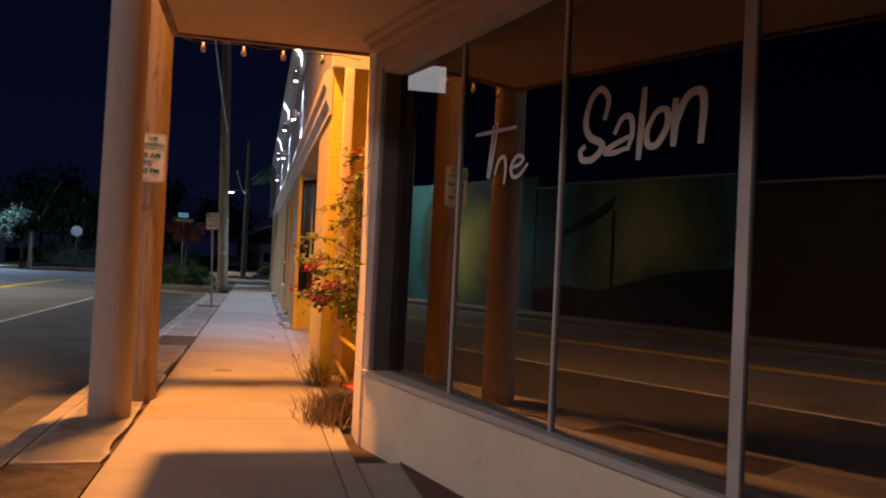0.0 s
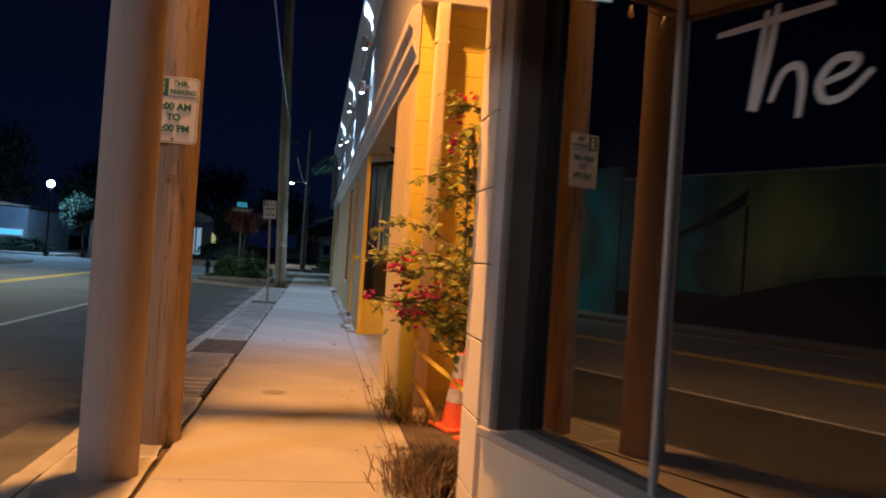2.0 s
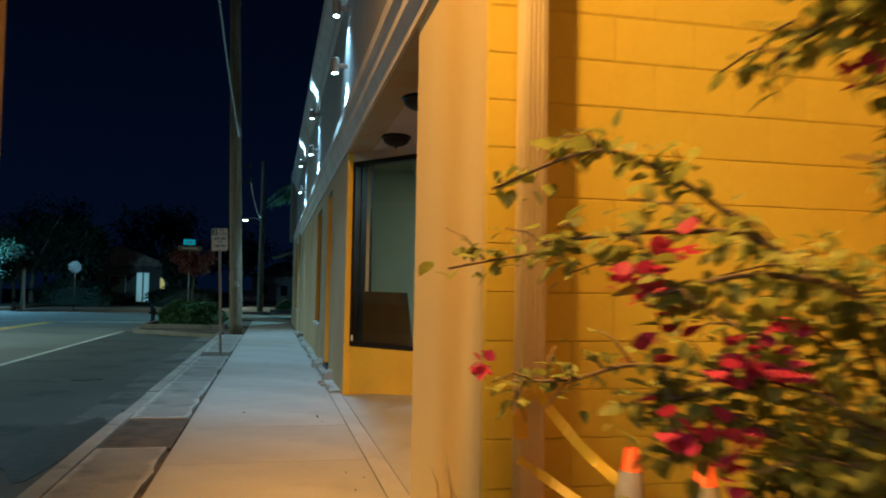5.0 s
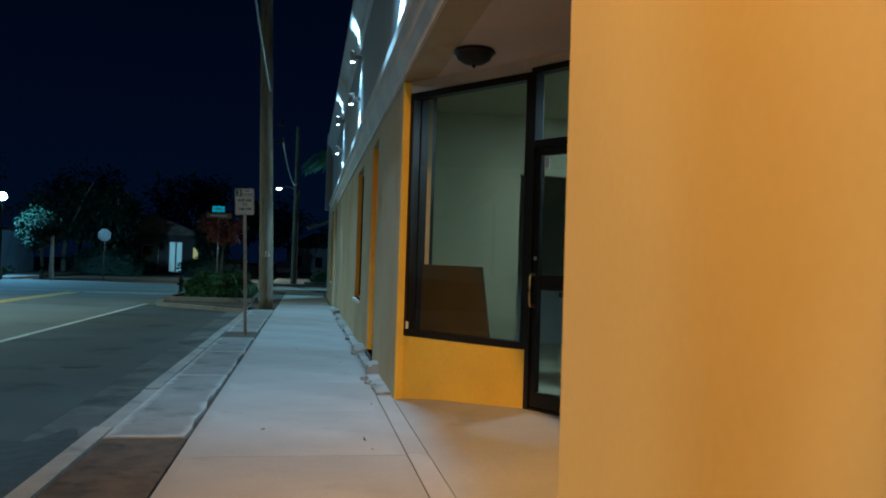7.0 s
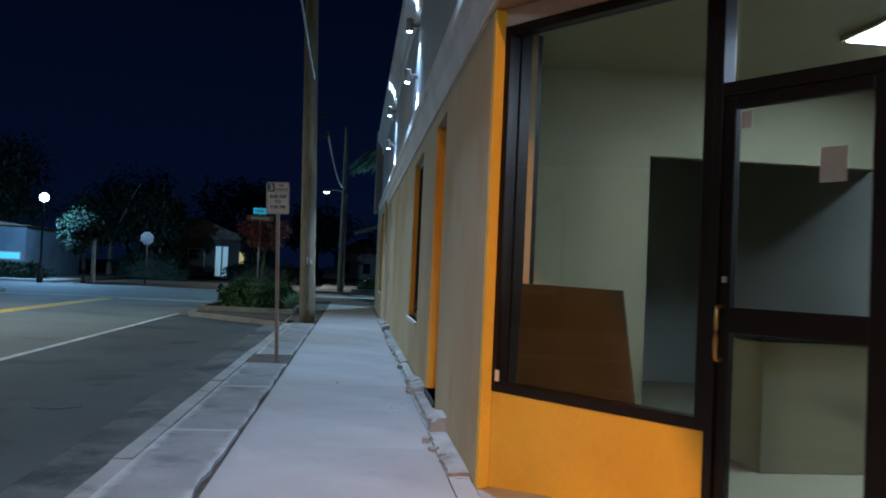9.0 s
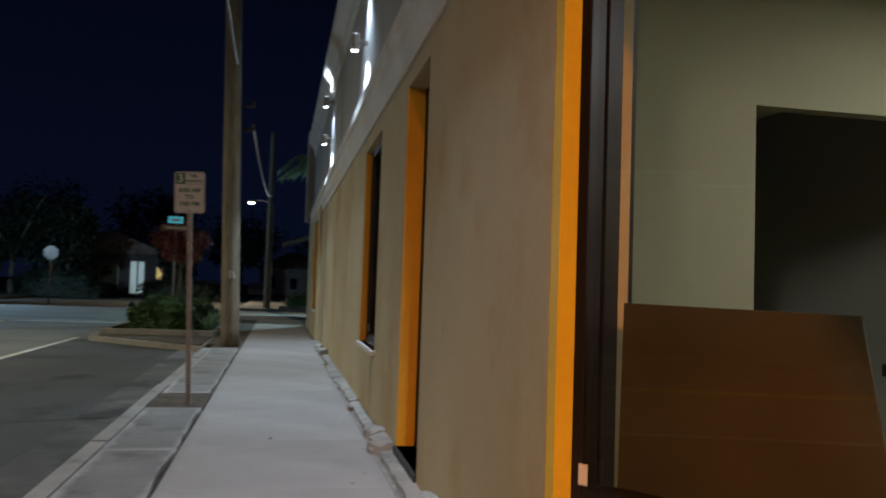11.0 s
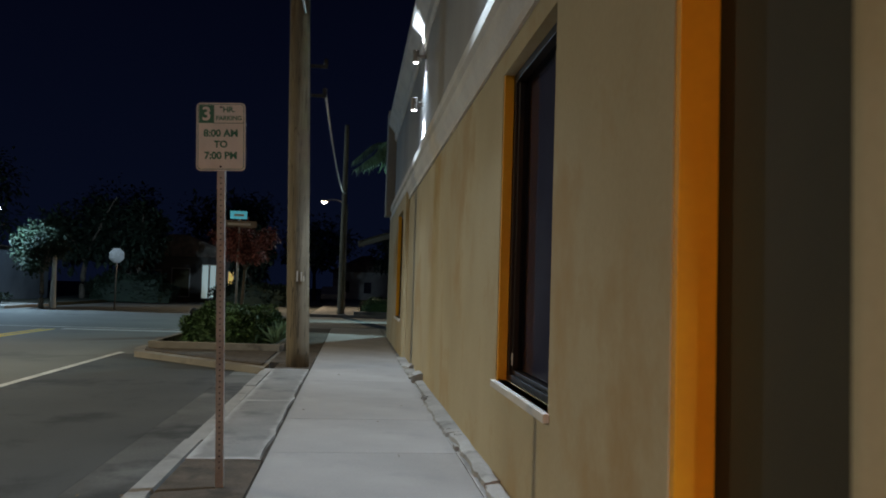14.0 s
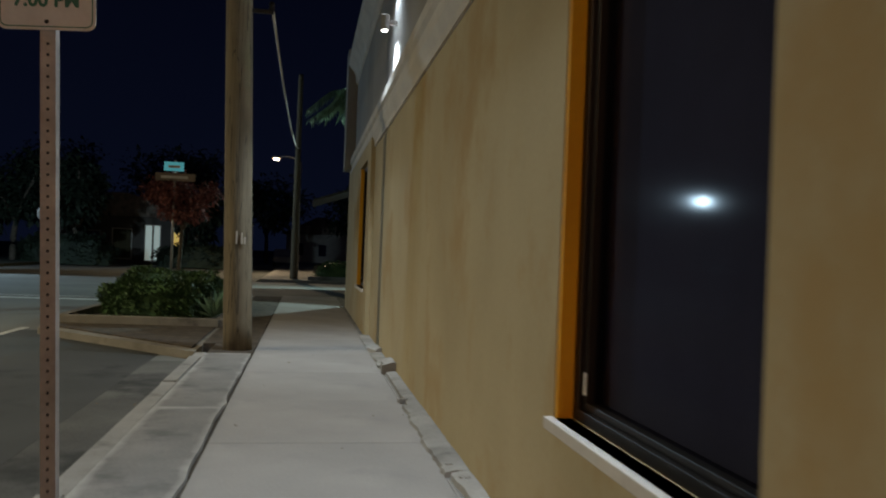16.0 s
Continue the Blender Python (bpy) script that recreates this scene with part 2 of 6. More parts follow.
M["aluminium"] = surface("satin_aluminium", (0.50, 0.47, 0.43), (0.40, 0.375, 0.345), 0.5, 0.0, scale=3, fine=60, bump=0.03)
M["bronze"] = surface("dark_bronze_frame", (0.020, 0.014, 0.011), (0.013, 0.010, 0.008), 0.4, 0.3, scale=3, fine=50, bump=0.04)
M["wood"] = surface("weathered_pole_wood", (0.40, 0.295, 0.205), (0.26, 0.185, 0.125), 0.95, scale=9, fine=50, bump=0.6, spread=0.9, stretch=(1, 1, 0.07), wear=(0.20, 0.14, 0.095), wear_at=0.65, wear_scale=3.5, cracks=(14, (1, 1, 0.045), 0.014, (0.13, 0.09, 0.06)))
M["greywood"] = surface("grey_pole_wood", (0.42, 0.35, 0.315), (0.36, 0.295, 0.26), 0.85, scale=5, fine=40, bump=0.12, spread=0.9, stretch=(1, 1, 0.10), wear=(0.30, 0.235, 0.20), wear_at=0.68, wear_scale=2, cracks=(16, (1, 1, 0.035), 0.005, (0.26, 0.21, 0.18)), specular=0.15)
M["farwood"] = surface("old_pole_wood", (0.24, 0.19, 0.125), (0.14, 0.11, 0.075), 0.95, scale=6, fine=40, bump=0.5, stretch=(1, 1, 0.07), wear=(0.30, 0.27, 0.22), wear_at=0.72, wear_scale=3, cracks=(14, (1, 1, 0.05), 0.025, (0.05, 0.04, 0.03)))
M["sign_white"] = surface("sign_white", (0.72, 0.68, 0.62), (0.62, 0.58, 0.53), 0.45, scale=6, fine=60, bump=0.02, wear=(0.5, 0.46, 0.42), wear_at=0.72, wear_scale=9)
M["sign_green"] = surface("sign_green", (0.015, 0.16, 0.09), (0.012, 0.12, 0.07), 0.45, scale=6, bump=0.02)
M["galvanised"] = surface("galvanised_steel", (0.40, 0.36, 0.33), (0.28, 0.25, 0.23), 0.55, 0.5, scale=8, fine=60, bump=0.05)
# The bluish-grey sheen of the pane is put into the blind's colour
M["blind"] = surface("sheen_tinted_blind", (0.10, 0.10, 0.125), (0.075, 0.075, 0.095), 0.7, scale=2, bump=0.03)
M["dark_door"] = surface("dark_brown_door_paint", (0.048, 0.034, 0.007), (0.037, 0.026, 0.006), 0.75, scale=2, bump=0.05)
M["black"] = surface("black_paint", (0.012, 0.012, 0.013), (0.008, 0.008, 0.008), 0.5, scale=4, bump=0.03)
M["iron"] = surface("cast_iron", (0.05, 0.045, 0.04), (0.03, 0.027, 0.025), 0.7, 0.5, scale=10, fine=70, bump=0.2)
# The dark of an unlit room is put into this colour
M["room"] = surface("unlit_room_colour", (0.125, 0.075, 0.062), (0.09, 0.054, 0.045), 0.9, scale=1, bump=0.02)
M["office"] = surface("office_wall_paint", (0.39, 0.355, 0.225), (0.35, 0.32, 0.20), 0.85, scale=1, bump=0.02)
# Raised colour takes the place of light that the rear office lacks
M["office_lifted"] = surface("lifted_office_paint", (0.42, 0.43, 0.38), (0.36, 0.37, 0.33), 0.85, scale=1, bump=0.02)
M["board"] = surface("brown_board", (0.06, 0.045, 0.015), (0.047, 0.035, 0.012), 0.8, scale=3, bump=0.05)
M["wooddoor"] = surface("stained_wood_door", (0.10, 0.035, 0.015), (0.06, 0.022, 0.010), 0.4, scale=5, fine=40, stretch=(1, 1, 0.1), bump=0.1)
M["brass"] = surface("brass", (0.75, 0.48, 0.16), (0.6, 0.38, 0.12), 0.3, 1.0, scale=8, bump=0.02)
M["leaf"] = surface("leaf", (0.34, 0.36, 0.08), (0.20, 0.23, 0.05), 0.55, scale=6, bump=0.05, island=0.4, through_light=0.5)
M["bract"] = surface("magenta_bract", (0.496, 0.035, 0.099), (0.409, 0.021, 0.124), 0.6, scale=9, bump=0.05, island=0.35, through_light=0.4)
M["stem"] = surface("woody_stem", (0.20, 0.13, 0.07), (0.12, 0.08, 0.045), 0.8, scale=12, bump=0.2)
M["mauve"] = surface("mauve_petal", (0.42, 0.24, 0.55), (0.32, 0.17, 0.45), 0.6, scale=9, bump=0.03, island=0.3)
M["straw"] = surface("dry_grass", (0.34, 0.22, 0.10), (0.20, 0.14, 0.06), 0.9, scale=6, bump=0.0, island=0.4)
M["hedge"] = surface("hedge_leaf", (0.065, 0.125, 0.042), (0.04, 0.08, 0.028), 0.6, scale=4, bump=0.05, island=0.5)
# Far foliage: night shade is put into these two near-black leaf colours
M["dark_leaf"] = surface("night_dark_leaf", (0.018, 0.030, 0.016), (0.010, 0.018, 0.009), 0.7, scale=2, bump=0.05, island=0.5)
M["lit_leaf"] = surface("night_dark_street_leaf", (0.022, 0.042, 0.022), (0.012, 0.026, 0.012), 0.7, scale=2, bump=0.05, island=0.5)
M["red_leaf"] = surface("reddish_tree_leaf", (0.34, 0.12, 0.10), (0.21, 0.07, 0.06), 0.7, scale=3, bump=0.05, island=0.5)
M["palm"] = surface("palm_leaf", (0.24, 0.36, 0.24), (0.16, 0.26, 0.15), 0.5, scale=4, bump=0.05, island=0.3, through_light=0.45)
M["bark"] = surface("bark", (0.16, 0.12, 0.09), (0.09, 0.07, 0.05), 0.95, scale=8, bump=0.5)
M["tape"] = surface("yellow_tape", (0.80, 0.58, 0.02), (0.70, 0.50, 0.02), 0.4, scale=6, bump=0.05)
M["cone"] = surface("orange_cone_plastic", (0.80, 0.13, 0.015), (0.66, 0.10, 0.012), 0.5, scale=6, bump=0.05, wear=(0.4, 0.1, 0.04), wear_at=0.7, wear_scale=6)
# White band greyed: the shrub's shade is put into its colour
M["reflective"] = surface("shaded_white_cone_band", (0.52, 0.50, 0.48), (0.38, 0.36, 0.34), 0.4, scale=8, bump=0.03)
M["pipe_yellow"] = surface("yellow_painted_steel", (0.55, 0.40, 0.06), (0.36, 0.26, 0.05), 0.6, scale=8, bump=0.1, wear=(0.2, 0.13, 0.06), wear_at=0.66, wear_scale=9)
M["letter"] = surface("white_window_paint", (0.50, 0.48, 0.46), (0.42, 0.40, 0.39), 0.7, scale=9, bump=0.02)
M["facade"] = surface("old_street_facade", (0.14, 0.115, 0.095), (0.09, 0.075, 0.065), 0.9, scale=0.7, fine=20, bump=0.1)
M["blue_wall"] = surface("pale_building_paint", (0.16, 0.19, 0.22), (0.11, 0.13, 0.16), 0.9, scale=0.7, fine=20)
M["shop_glass"] = pane("salon_glass", (0.42, 0.38, 0.36), 2.7, 0.004)
M["clear_glass"] = pane("office_glass", (0.80, 0.80, 0.76), 1.5, 0.004)
M["dark_glass"] = pane("dark_window_glass", (0.50, 0.50, 0.60), 1.075, 0.015, 0.08)
M["led"] = glow("led_lens", (0.80, 0.92, 1.0), 25.0)
M["globe"] = glow("globe_lens", (0.70, 0.88, 1.0), 30.0)
M["warm_lens"] = glow("street_light_lens", (1.0, 0.86, 0.62), 40.0)
M["sodium_lens"] = glow("sodium_lens", (1.0, 0.5, 0.12), 30.0)
M["sign_lit"] = glow("lit_sign_teal", (0.08, 0.52, 0.66), 0.33)
# Emission for the bright patch in the salon glass, its source unknown
M["salon_glow"] = glow("salon_patch_glow", (0.78, 0.92, 0.92), 0.8)
M["bright_tube"] = glow("bright_panel_lens", (0.88, 0.96, 1.0), 34.0)


# ---- mesh helpers ----
def sheet(a, b, z0, z1):
    """One pane of glass on the line a-b, facing to the right of that line."""
    bm = bmesh.new()
    bm.faces.new([bm.verts.new(p) for p in ((*a, z0), (*b, z0), (*b, z1), (*a, z1))])
    return bm


def to_mesh(name, bm, mat, smooth=False):
    if len(bm.faces) > 1:
        bmesh.ops.recalc_face_normals(bm, faces=bm.faces)
    me = bpy.data.meshes.new(name)
    bm.to_mesh(me)
    bm.free()
    me.materials.append(mat)
    if smooth:
        for p in me.polygons:
            p.use_smooth = True
    return me


def part(name, bm, mat, parent=None, label="", smooth=False, at=None):
    """One mesh object from a bmesh, under a thing or a part, or by itself."""
    me = to_mesh(name, bm, mat, smooth) if isinstance(bm, bmesh.types.BMesh) else bm
    ob = new(name, me)
    if parent is not None:
        ob.parent = parent
    if at is not None:
        ob.matrix_basis = at
    return tagged(ob, label)


def thing(name, label, category, group="", at=None, kind=""):
    ob = new(name)
    ob.empty_display_size = 0.1
    if at is not None:
        ob.matrix_basis = at
    return tagged(ob, label, category, group, kind)


def box(x0, x1, y0, y1, z0, z1, bevel=0.0, bm=None):
    bm = bm or bmesh.new()
    r = bmesh.ops.create_cube(bm, size=1.0)["verts"]
    bmesh.ops.scale(bm, vec=(x1 - x0, y1 - y0, z1 - z0), verts=r)
    bmesh.ops.translate(bm, vec=((x0 + x1) / 2, (y0 + y1) / 2, (z0 + z1) / 2), verts=r)
    if bevel:
        edges = list({e for v in r for e in v.link_edges})
        bmesh.ops.bevel(bm, geom=edges, offset=bevel, segments=2, affect="EDGES", profile=0.6)
    return bm


def lathe(profile, sides=24, bm=None, at=(0, 0, 0)):
    """A turned shape from (radius, height) pairs, open or closed at the axis."""
    bm = bm or bmesh.new()
    rings = []
    for r, z in profile:
        if r < 1e-5:
            rings.append([bm.verts.new((at[0], at[1], at[2] + z))])
        else:
            rings.append([bm.verts.new((at[0] + r * math.cos(2 * math.pi * k / sides), at[1] + r * math.sin(2 * math.pi * k / sides), at[2] + z)) for k in range(sides)])
    for a, b in zip(rings, rings[1:]):
        for k in range(sides):
            j = (k + 1) % sides
            if len(a) == 1 and len(b) > 1:
                bm.faces.new((a[0], b[k], b[j]))
            elif len(b) == 1 and len(a) > 1:
                bm.faces.new((a[k], a[j], b[0]))
            elif len(a) > 1:
                bm.faces.new((a[k], a[j], b[j], b[k]))
    return bm


def tube(points, radii, sides=8, bm=None):
    """A tapered tube along points."""
    bm = bm or bmesh.new()
    pts = [Vector(p) for p in points]
    if not hasattr(radii, "__len__"):
        radii = [radii] * len(pts)
    rings = []
    for i, p in enumerate(pts):
        d = (pts[min(i + 1, len(pts) - 1)] - pts[max(i - 1, 0)]).normalized()
        q = d.to_track_quat("Z", "Y")
        rings.append([bm.verts.new(p + q @ Vector((radii[i] * math.cos(2 * math.pi * k / sides), radii[i] * math.sin(2 * math.pi * k / sides), 0))) for k in range(sides)])
    for a, b in zip(rings, rings[1:]):
        for k in range(sides):
            bm.faces.new((a[k], a[(k + 1) % sides], b[(k + 1) % sides], b[k]))
    bm.faces.new(rings[0][::-1])
    bm.faces.new(rings[-1])
    return bm


def prism(outline, axis, a0, a1, bm=None):
    """An outline of (u, v) pulled along axis: 'y' takes (x, z), 'z' takes (x, y), 'x' takes (y, z)."""
    bm = bm or bmesh.new()
    put = {"y": lambda u, v, a: (u, a, v), "z": lambda u, v, a: (u, v, a), "x": lambda u, v, a: (a, u, v)}[axis]
    lo = [bm.verts.new(put(u, v, a0)) for u, v in outline]
    hi = [bm.verts.new(put(u, v, a1)) for u, v in outline]
    bm.faces.new(lo)
    bm.faces.new(hi[::-1])
    for k in range(len(outline)):
        j = (k + 1) % len(outline)
        bm.faces.new((lo[k], hi[k], hi[j], lo[j]))
    return bm


def curve_points(points, n=12):
    """A smooth line through points."""
    p = [Vector(q) for q in points]
    p = [p[0] * 2 - p[1]] + p + [p[-1] * 2 - p[-2]]
    out = []
    for a, b, c, d in zip(p, p[1:], p[2:], p[3:]):
        for k in range(n):
            t = k / n
            out.append(0.5 * ((2 * b) + (c - a) * t + (2 * a - 5 * b + 4 * c - d) * t * t + (3 * b - a - 3 * c + d) * t ** 3))
    return out + [p[-2]]


def words(text, size, mat, parent, m, name="lettering", bold=0.0):
    data = bpy.data.curves.new(name, "FONT")
    data.body, data.size, data.align_x, data.align_y, data.offset, data.extrude = text, size, "CENTER", "CENTER", bold, 0.0008
    tmp = bpy.data.objects.new(name, data)
    scene.collection.objects.link(tmp)
    me = bpy.data.meshes.new_from_object(tmp)
    bpy.data.objects.remove(tmp)
    me.materials.clear()
    me.materials.append(mat)
    ob = new(name, me)
    ob.parent, ob.matrix_basis = parent, m
    return ob


def leaf_into(bm, at, way, size, width=0.5, droop=0.25):
    """A folded leaf of four triangles."""
    way = Vector(way).normalized()
    side = way.cross(Vector((random.uniform(-0.5, 0.5), random.uniform(-0.5, 0.5), 1))).normalized()
    up = side.cross(way)
    a = bm.verts.new(at)
    tip = bm.verts.new(at + way * size - up * size * droop)
    mid = at + way * size * 0.45 - up * size * 0.08
    c = bm.verts.new(mid)
    l = bm.verts.new(mid + side * size * width * 0.5 + up * size * 0.10)
    r = bm.verts.new(mid - side * size * width * 0.5 + up * size * 0.10)
    for f in ((a, l, c), (l, tip, c), (a, c, r), (c, tip, r)):
        bm.faces.new(f)


def ovate_into(bm, at, way, size, width=0.6, droop=0.25):
    """An ovate leaf with a folded midrib, broad below the middle and pointed at the tip."""
    way = Vector(way).normalized()
    side = way.cross(Vector((random.uniform(-0.5, 0.5), random.uniform(-0.5, 0.5), 1))).normalized()
    up = side.cross(way)
    bend = random.uniform(0.6, 1.4) * droop
    rows = []
    for f, w in ((0.10, 0.10), (0.28, 0.44), (0.52, 0.50), (0.78, 0.28)):
        c = at + way * size * f - up * size * bend * f * f
        rows.append((bm.verts.new(c + side * size * width * w + up * size * 0.10 * w), bm.verts.new(c), bm.verts.new(c - side * size * width * w + up * size * 0.10 * w)))
    tip = bm.verts.new(at + way * size - up * size * bend)
    for a, b in zip(rows, rows[1:]):
        bm.faces.new((a[0], b[0], b[1], a[1]))
        bm.faces.new((a[1], b[1], b[2], a[2]))
    bm.faces.new((rows[-1][0], tip, rows[-1][1]))
    bm.faces.new((rows[-1][1], tip, rows[-1][2]))


def clump_into(bm, centre, radii, count, size, hollow=0.5):
    """Leaves scattered through an uneven blob."""
    for _ in range(count):
        v = Vector((random.gauss(0, 1), random.gauss(0, 1), random.gauss(0, 1))).normalized()
        r = random.uniform(hollow, 1.0) * (0.75 + 0.5 * noise.noise(v * 2.1 + Vector(centre)))
        p = Vector(centre) + Vector((v.x * radii[0], v.y * radii[1], v.z * radii[2])) * r
        w = (v + Vector((random.uniform(-1, 1), random.uniform(-1, 1), random.uniform(-0.9, 0.5)))).normalized()
        leaf_into(bm, p, w, size * random.uniform(0.6, 1.3), 0.6)


# ================= the large structure =================
ROAD_Z = -0.13
tagged(part("ground", box(-400, 400, -300, 500, -0.6, -0.20), M["ground"]), "dark grassy ground under the night sky", "ground", kind="structure")
bm = bmesh.new()
outline = [(-2.421, -40), (-2.42, 41.0), (-2.42, 42.5), (60, 42.5), (60, 54.5), (-3.2, 54.5), (-3.2, 140), (-16.6, 140), (-16.6, 54.5), (-90, 54.5), (-90, 42.5), (-16.6, 42.5), (-16.6, -40)]
prism(outline, "z", -0.5, ROAD_Z, bm)
road = tagged(part("road", bm, M["asphalt"]), "worn grey asphalt street with a crossing road", "road", kind="structure")
part("gutter", box(-2.95, -2.421, -12, 29.6, -0.3, ROAD_Z + 0.005), M["gutter"], road, "stained concrete gutter")
part("parking_lane", box(-5.585, -2.955, -30, 33.0, -0.3, ROAD_Z + 0.004), M["dark_asphalt"], road, "darker stained parking lane")
part("edge_line", box(-5.71, -5.59, -30, 33.4, -0.2, ROAD_Z + 0.005), M["white_line"], road, "worn white parking lane line")
part("edge_line", box(-13.6, -13.48, -30, 41, -0.2, ROAD_Z + 0.005), M["white_line"], road)
for x in (-9.52, -9.78):
    part("centre_line", box(x - 0.075, x + 0.075, -30, 40.4, -0.2, ROAD_Z + 0.005), M["yellow_line"], road, "yellow centre line")
part("stop_line", box(-9.3, -6.0, 40.4, 40.85, -0.2, ROAD_Z + 0.005), M["white_line"], road, "white stop line")
part("cross_line", box(-16, -3.0, 41.5, 41.7, -0.2, ROAD_Z + 0.005), M["white_line"], road)
for x0, x1, y0, y1 in ((-3.9, -3.45, 18.6, 19.0), (-4.4, -3.9, 11.3, 11.55)):
    bm = bmesh.new()
    prism([((x0 + x1) / 2 + (x1 - x0) / 2 * math.cos(a) * random.uniform(0.8, 1.1), (y0 + y1) / 2 + (y1 - y0) / 2 * math.sin(a) * random.uniform(0.8, 1.1)) for a in np.linspace(0, 2 * math.pi, 15)[:-1]], "z", -0.2, ROAD_Z + 0.009, bm)
    part("patch", bm, M["iron"], road, "dark round patch in the asphalt")

bm = bmesh.new()
prism([(-2.78 + 0.36 * math.cos(a) * (1 + 0.25 * math.sin(3 * a)), 13.4 + 1.35 * math.sin(a) * (1 + 0.2 * math.cos(5 * a))) for a in np.linspace(0, 2 * math.pi, 33)[:-1]], "z", -0.2, ROAD_Z + 0.009, bm)
part("stain", bm, M["iron"], road, "dark wet stain by the drain")
# pavements on both sides, with a base under the slabs
pavement = tagged(part("pavement", box(-2.26, 0.6, -14, 42.4, -0.5, -0.035), M["dirt"]), "grey concrete pavement of separate slabs", "pavement", kind="structure")
tagged(part("pavement_far_side", box(-19.4, -14.0, -40, 42.4, -0.5, 0.0), M["strip"]), "concrete pavement across the street", "pavement", kind="structure")
next_pavement = tagged(part("pavement_next_block", box(-3.0, 3.0, 54.6, 130, -0.5, 0.0), M["strip"]), "concrete pavement beyond the crossing", "pavement", kind="structure")
part("pavement_next_block_far", box(-60, -16.7, 54.6, 60, -0.5, 0.0), M["strip"], next_pavement)
tagged(part("lawn", box(-60, -16.7, 60.0, 120, -0.5, 0.03), M["ground"]), "dark lawn beyond the crossing", "ground", kind="structure")
tagged(part("lawn_corner", box(-2.9, 40, 42.5 - 3.9, 42.4, -0.5, -0.03), M["strip"]), "concrete apron at the street corner", "pavement", kind="structure")

# building mass of the tan shop, cut by a recess, a doorway and windows
WALL_Y0, WALL_Y1, PARAPET = 8.9, 38.6, 5.75


def pierced(x0, x1, y0, y1, z0, z1, holes):
    """A wall along y with openings (y0, y1, z0, z1) through it."""
    bm = bmesh.new()
    ys = sorted({y0, y1, *[h[0] for h in holes], *[h[1] for h in holes]})
    for a, b in zip(ys, ys[1:]):
        spans, z = [], z0
        for h in sorted((h for h in holes if h[0] <= a and h[1] >= b), key=lambda h: h[2]):
            spans.append((z, h[2]))
            z = h[3]
        spans.append((z, z1))
        for lo, hi in spans:
            if hi - lo > 1e-4:
                box(x0, x1, a, b, lo, hi, bm=bm)
    bmesh.ops.remove_doubles(bm, verts=bm.verts, dist=0.0005)
    return bm


RECESS = (10.62, 15.63, -0.2, 3.07)
DOOR = (18.17, 19.15, 0.10, 2.93)
WINDOW = (20.74, 22.27, 0.70, 2.91)
WINDOW2 = (32.6, 34.4, 0.72, 2.95)
tagged(part("wall_street_pier", box(0.0, 0.30, WALL_Y0 + 0.016, RECESS[0], -0.3, 3.22), M["ochre"]), "stucco pier between the block wall and the entrance, coloured as lamplit", "wall", kind="structure")
shop = tagged(part("wall_street", pierced(0.0, 0.30, RECESS[0], 31.9, -0.3, 3.22, [RECESS, DOOR, WINDOW]), M["stucco"]), "tan stucco street wall with a recessed shop entrance", "wall", kind="structure")
tagged(part("wall_end_bay", pierced(-0.07, 0.30, 31.9, WALL_Y1, -0.3, 3.22, [WINDOW2]), M["stucco"]), "tan stucco end bay of the shop wall", "wall", kind="structure")
tagged(part("wall_upper", box(0.002, 0.30, WALL_Y0 + 0.016, WALL_Y1 - 0.7, 3.22, PARAPET), M["upper"]), "grey-tan upper wall above the cornice", "wall", kind="structure")
tagged(part("wall_tower", box(-0.23, 0.9, WALL_Y1 - 0.7, WALL_Y1 + 0.05, 3.30, 6.15, 0.01), M["upper"]), "plain corner pier above the cornice", "wall", kind="structure")
tagged(part("wall_back", box(6.0, 6.3, WALL_Y0, WALL_Y1, -0.3, PARAPET), M["upper"]), "plain rear wall of the tan building", "wall", kind="structure")
tagged(part("wall_far_end", box(0.3, 6.0, WALL_Y1 - 0.3, WALL_Y1, -0.3, PARAPET), M["stucco"]), "plain far end wall of the tan building", "wall", kind="structure")
tagged(part("roof", box(0.3, 6.0, WALL_Y0 + 0.3, WALL_Y1 - 0.3, 5.2, 5.4), M["fascia"]), "flat roof behind the parapet", "roof", kind="structure")
# cornice and parapet crown, stepped mouldings
cornice_profile = [(0.0, 3.075), (-0.025, 3.075), (-0.025, 3.15), (-0.07, 3.25), (-0.07, 3.38), (-0.105, 3.42), (-0.105, 3.53), (-0.085, 3.57), (-0.02, 3.62), (0.0, 3.62)]
tagged(part("trim_cornice", prism(cornice_profile, "y", WALL_Y0 - 0.02, WALL_Y1 + 0.06), M["trim"]), "pale stepped cornice moulding along the wall", "trim", kind="structure")
crown_profile = [(0.30, 5.30), (-0.01, 5.30), (-0.05, 5.36), (-0.06, 5.52), (-0.13, 5.64), (-0.20, 5.72), (-0.22, 5.80), (-0.22, 5.90), (0.30, 5.90)]
tagged(part("trim_parapet", prism(crown_profile, "y", WALL_Y0 - 0.15, WALL_Y1 - 0.7), M["trim"]), "pale crown moulding on the parapet", "trim", kind="structure")
part("trim_lintel", box(-0.02, 5.9, WALL_Y0 - 0.13, WALL_Y0 + 0.02, 3.60, 3.86, 0.012), M["trim"])
tagged(bpy.data.objects["trim_lintel"], "pale band along the side wall", "trim", kind="structure")

# side wall of mustard-painted blocks facing the planted gap
side = tagged(part("wall_side", box(0.004, 6.0, WALL_Y0, WALL_Y0 + 0.30, -0.3, 5.28), M["mustard"]), "mustard painted concrete block side wall", "wall", kind="structure")

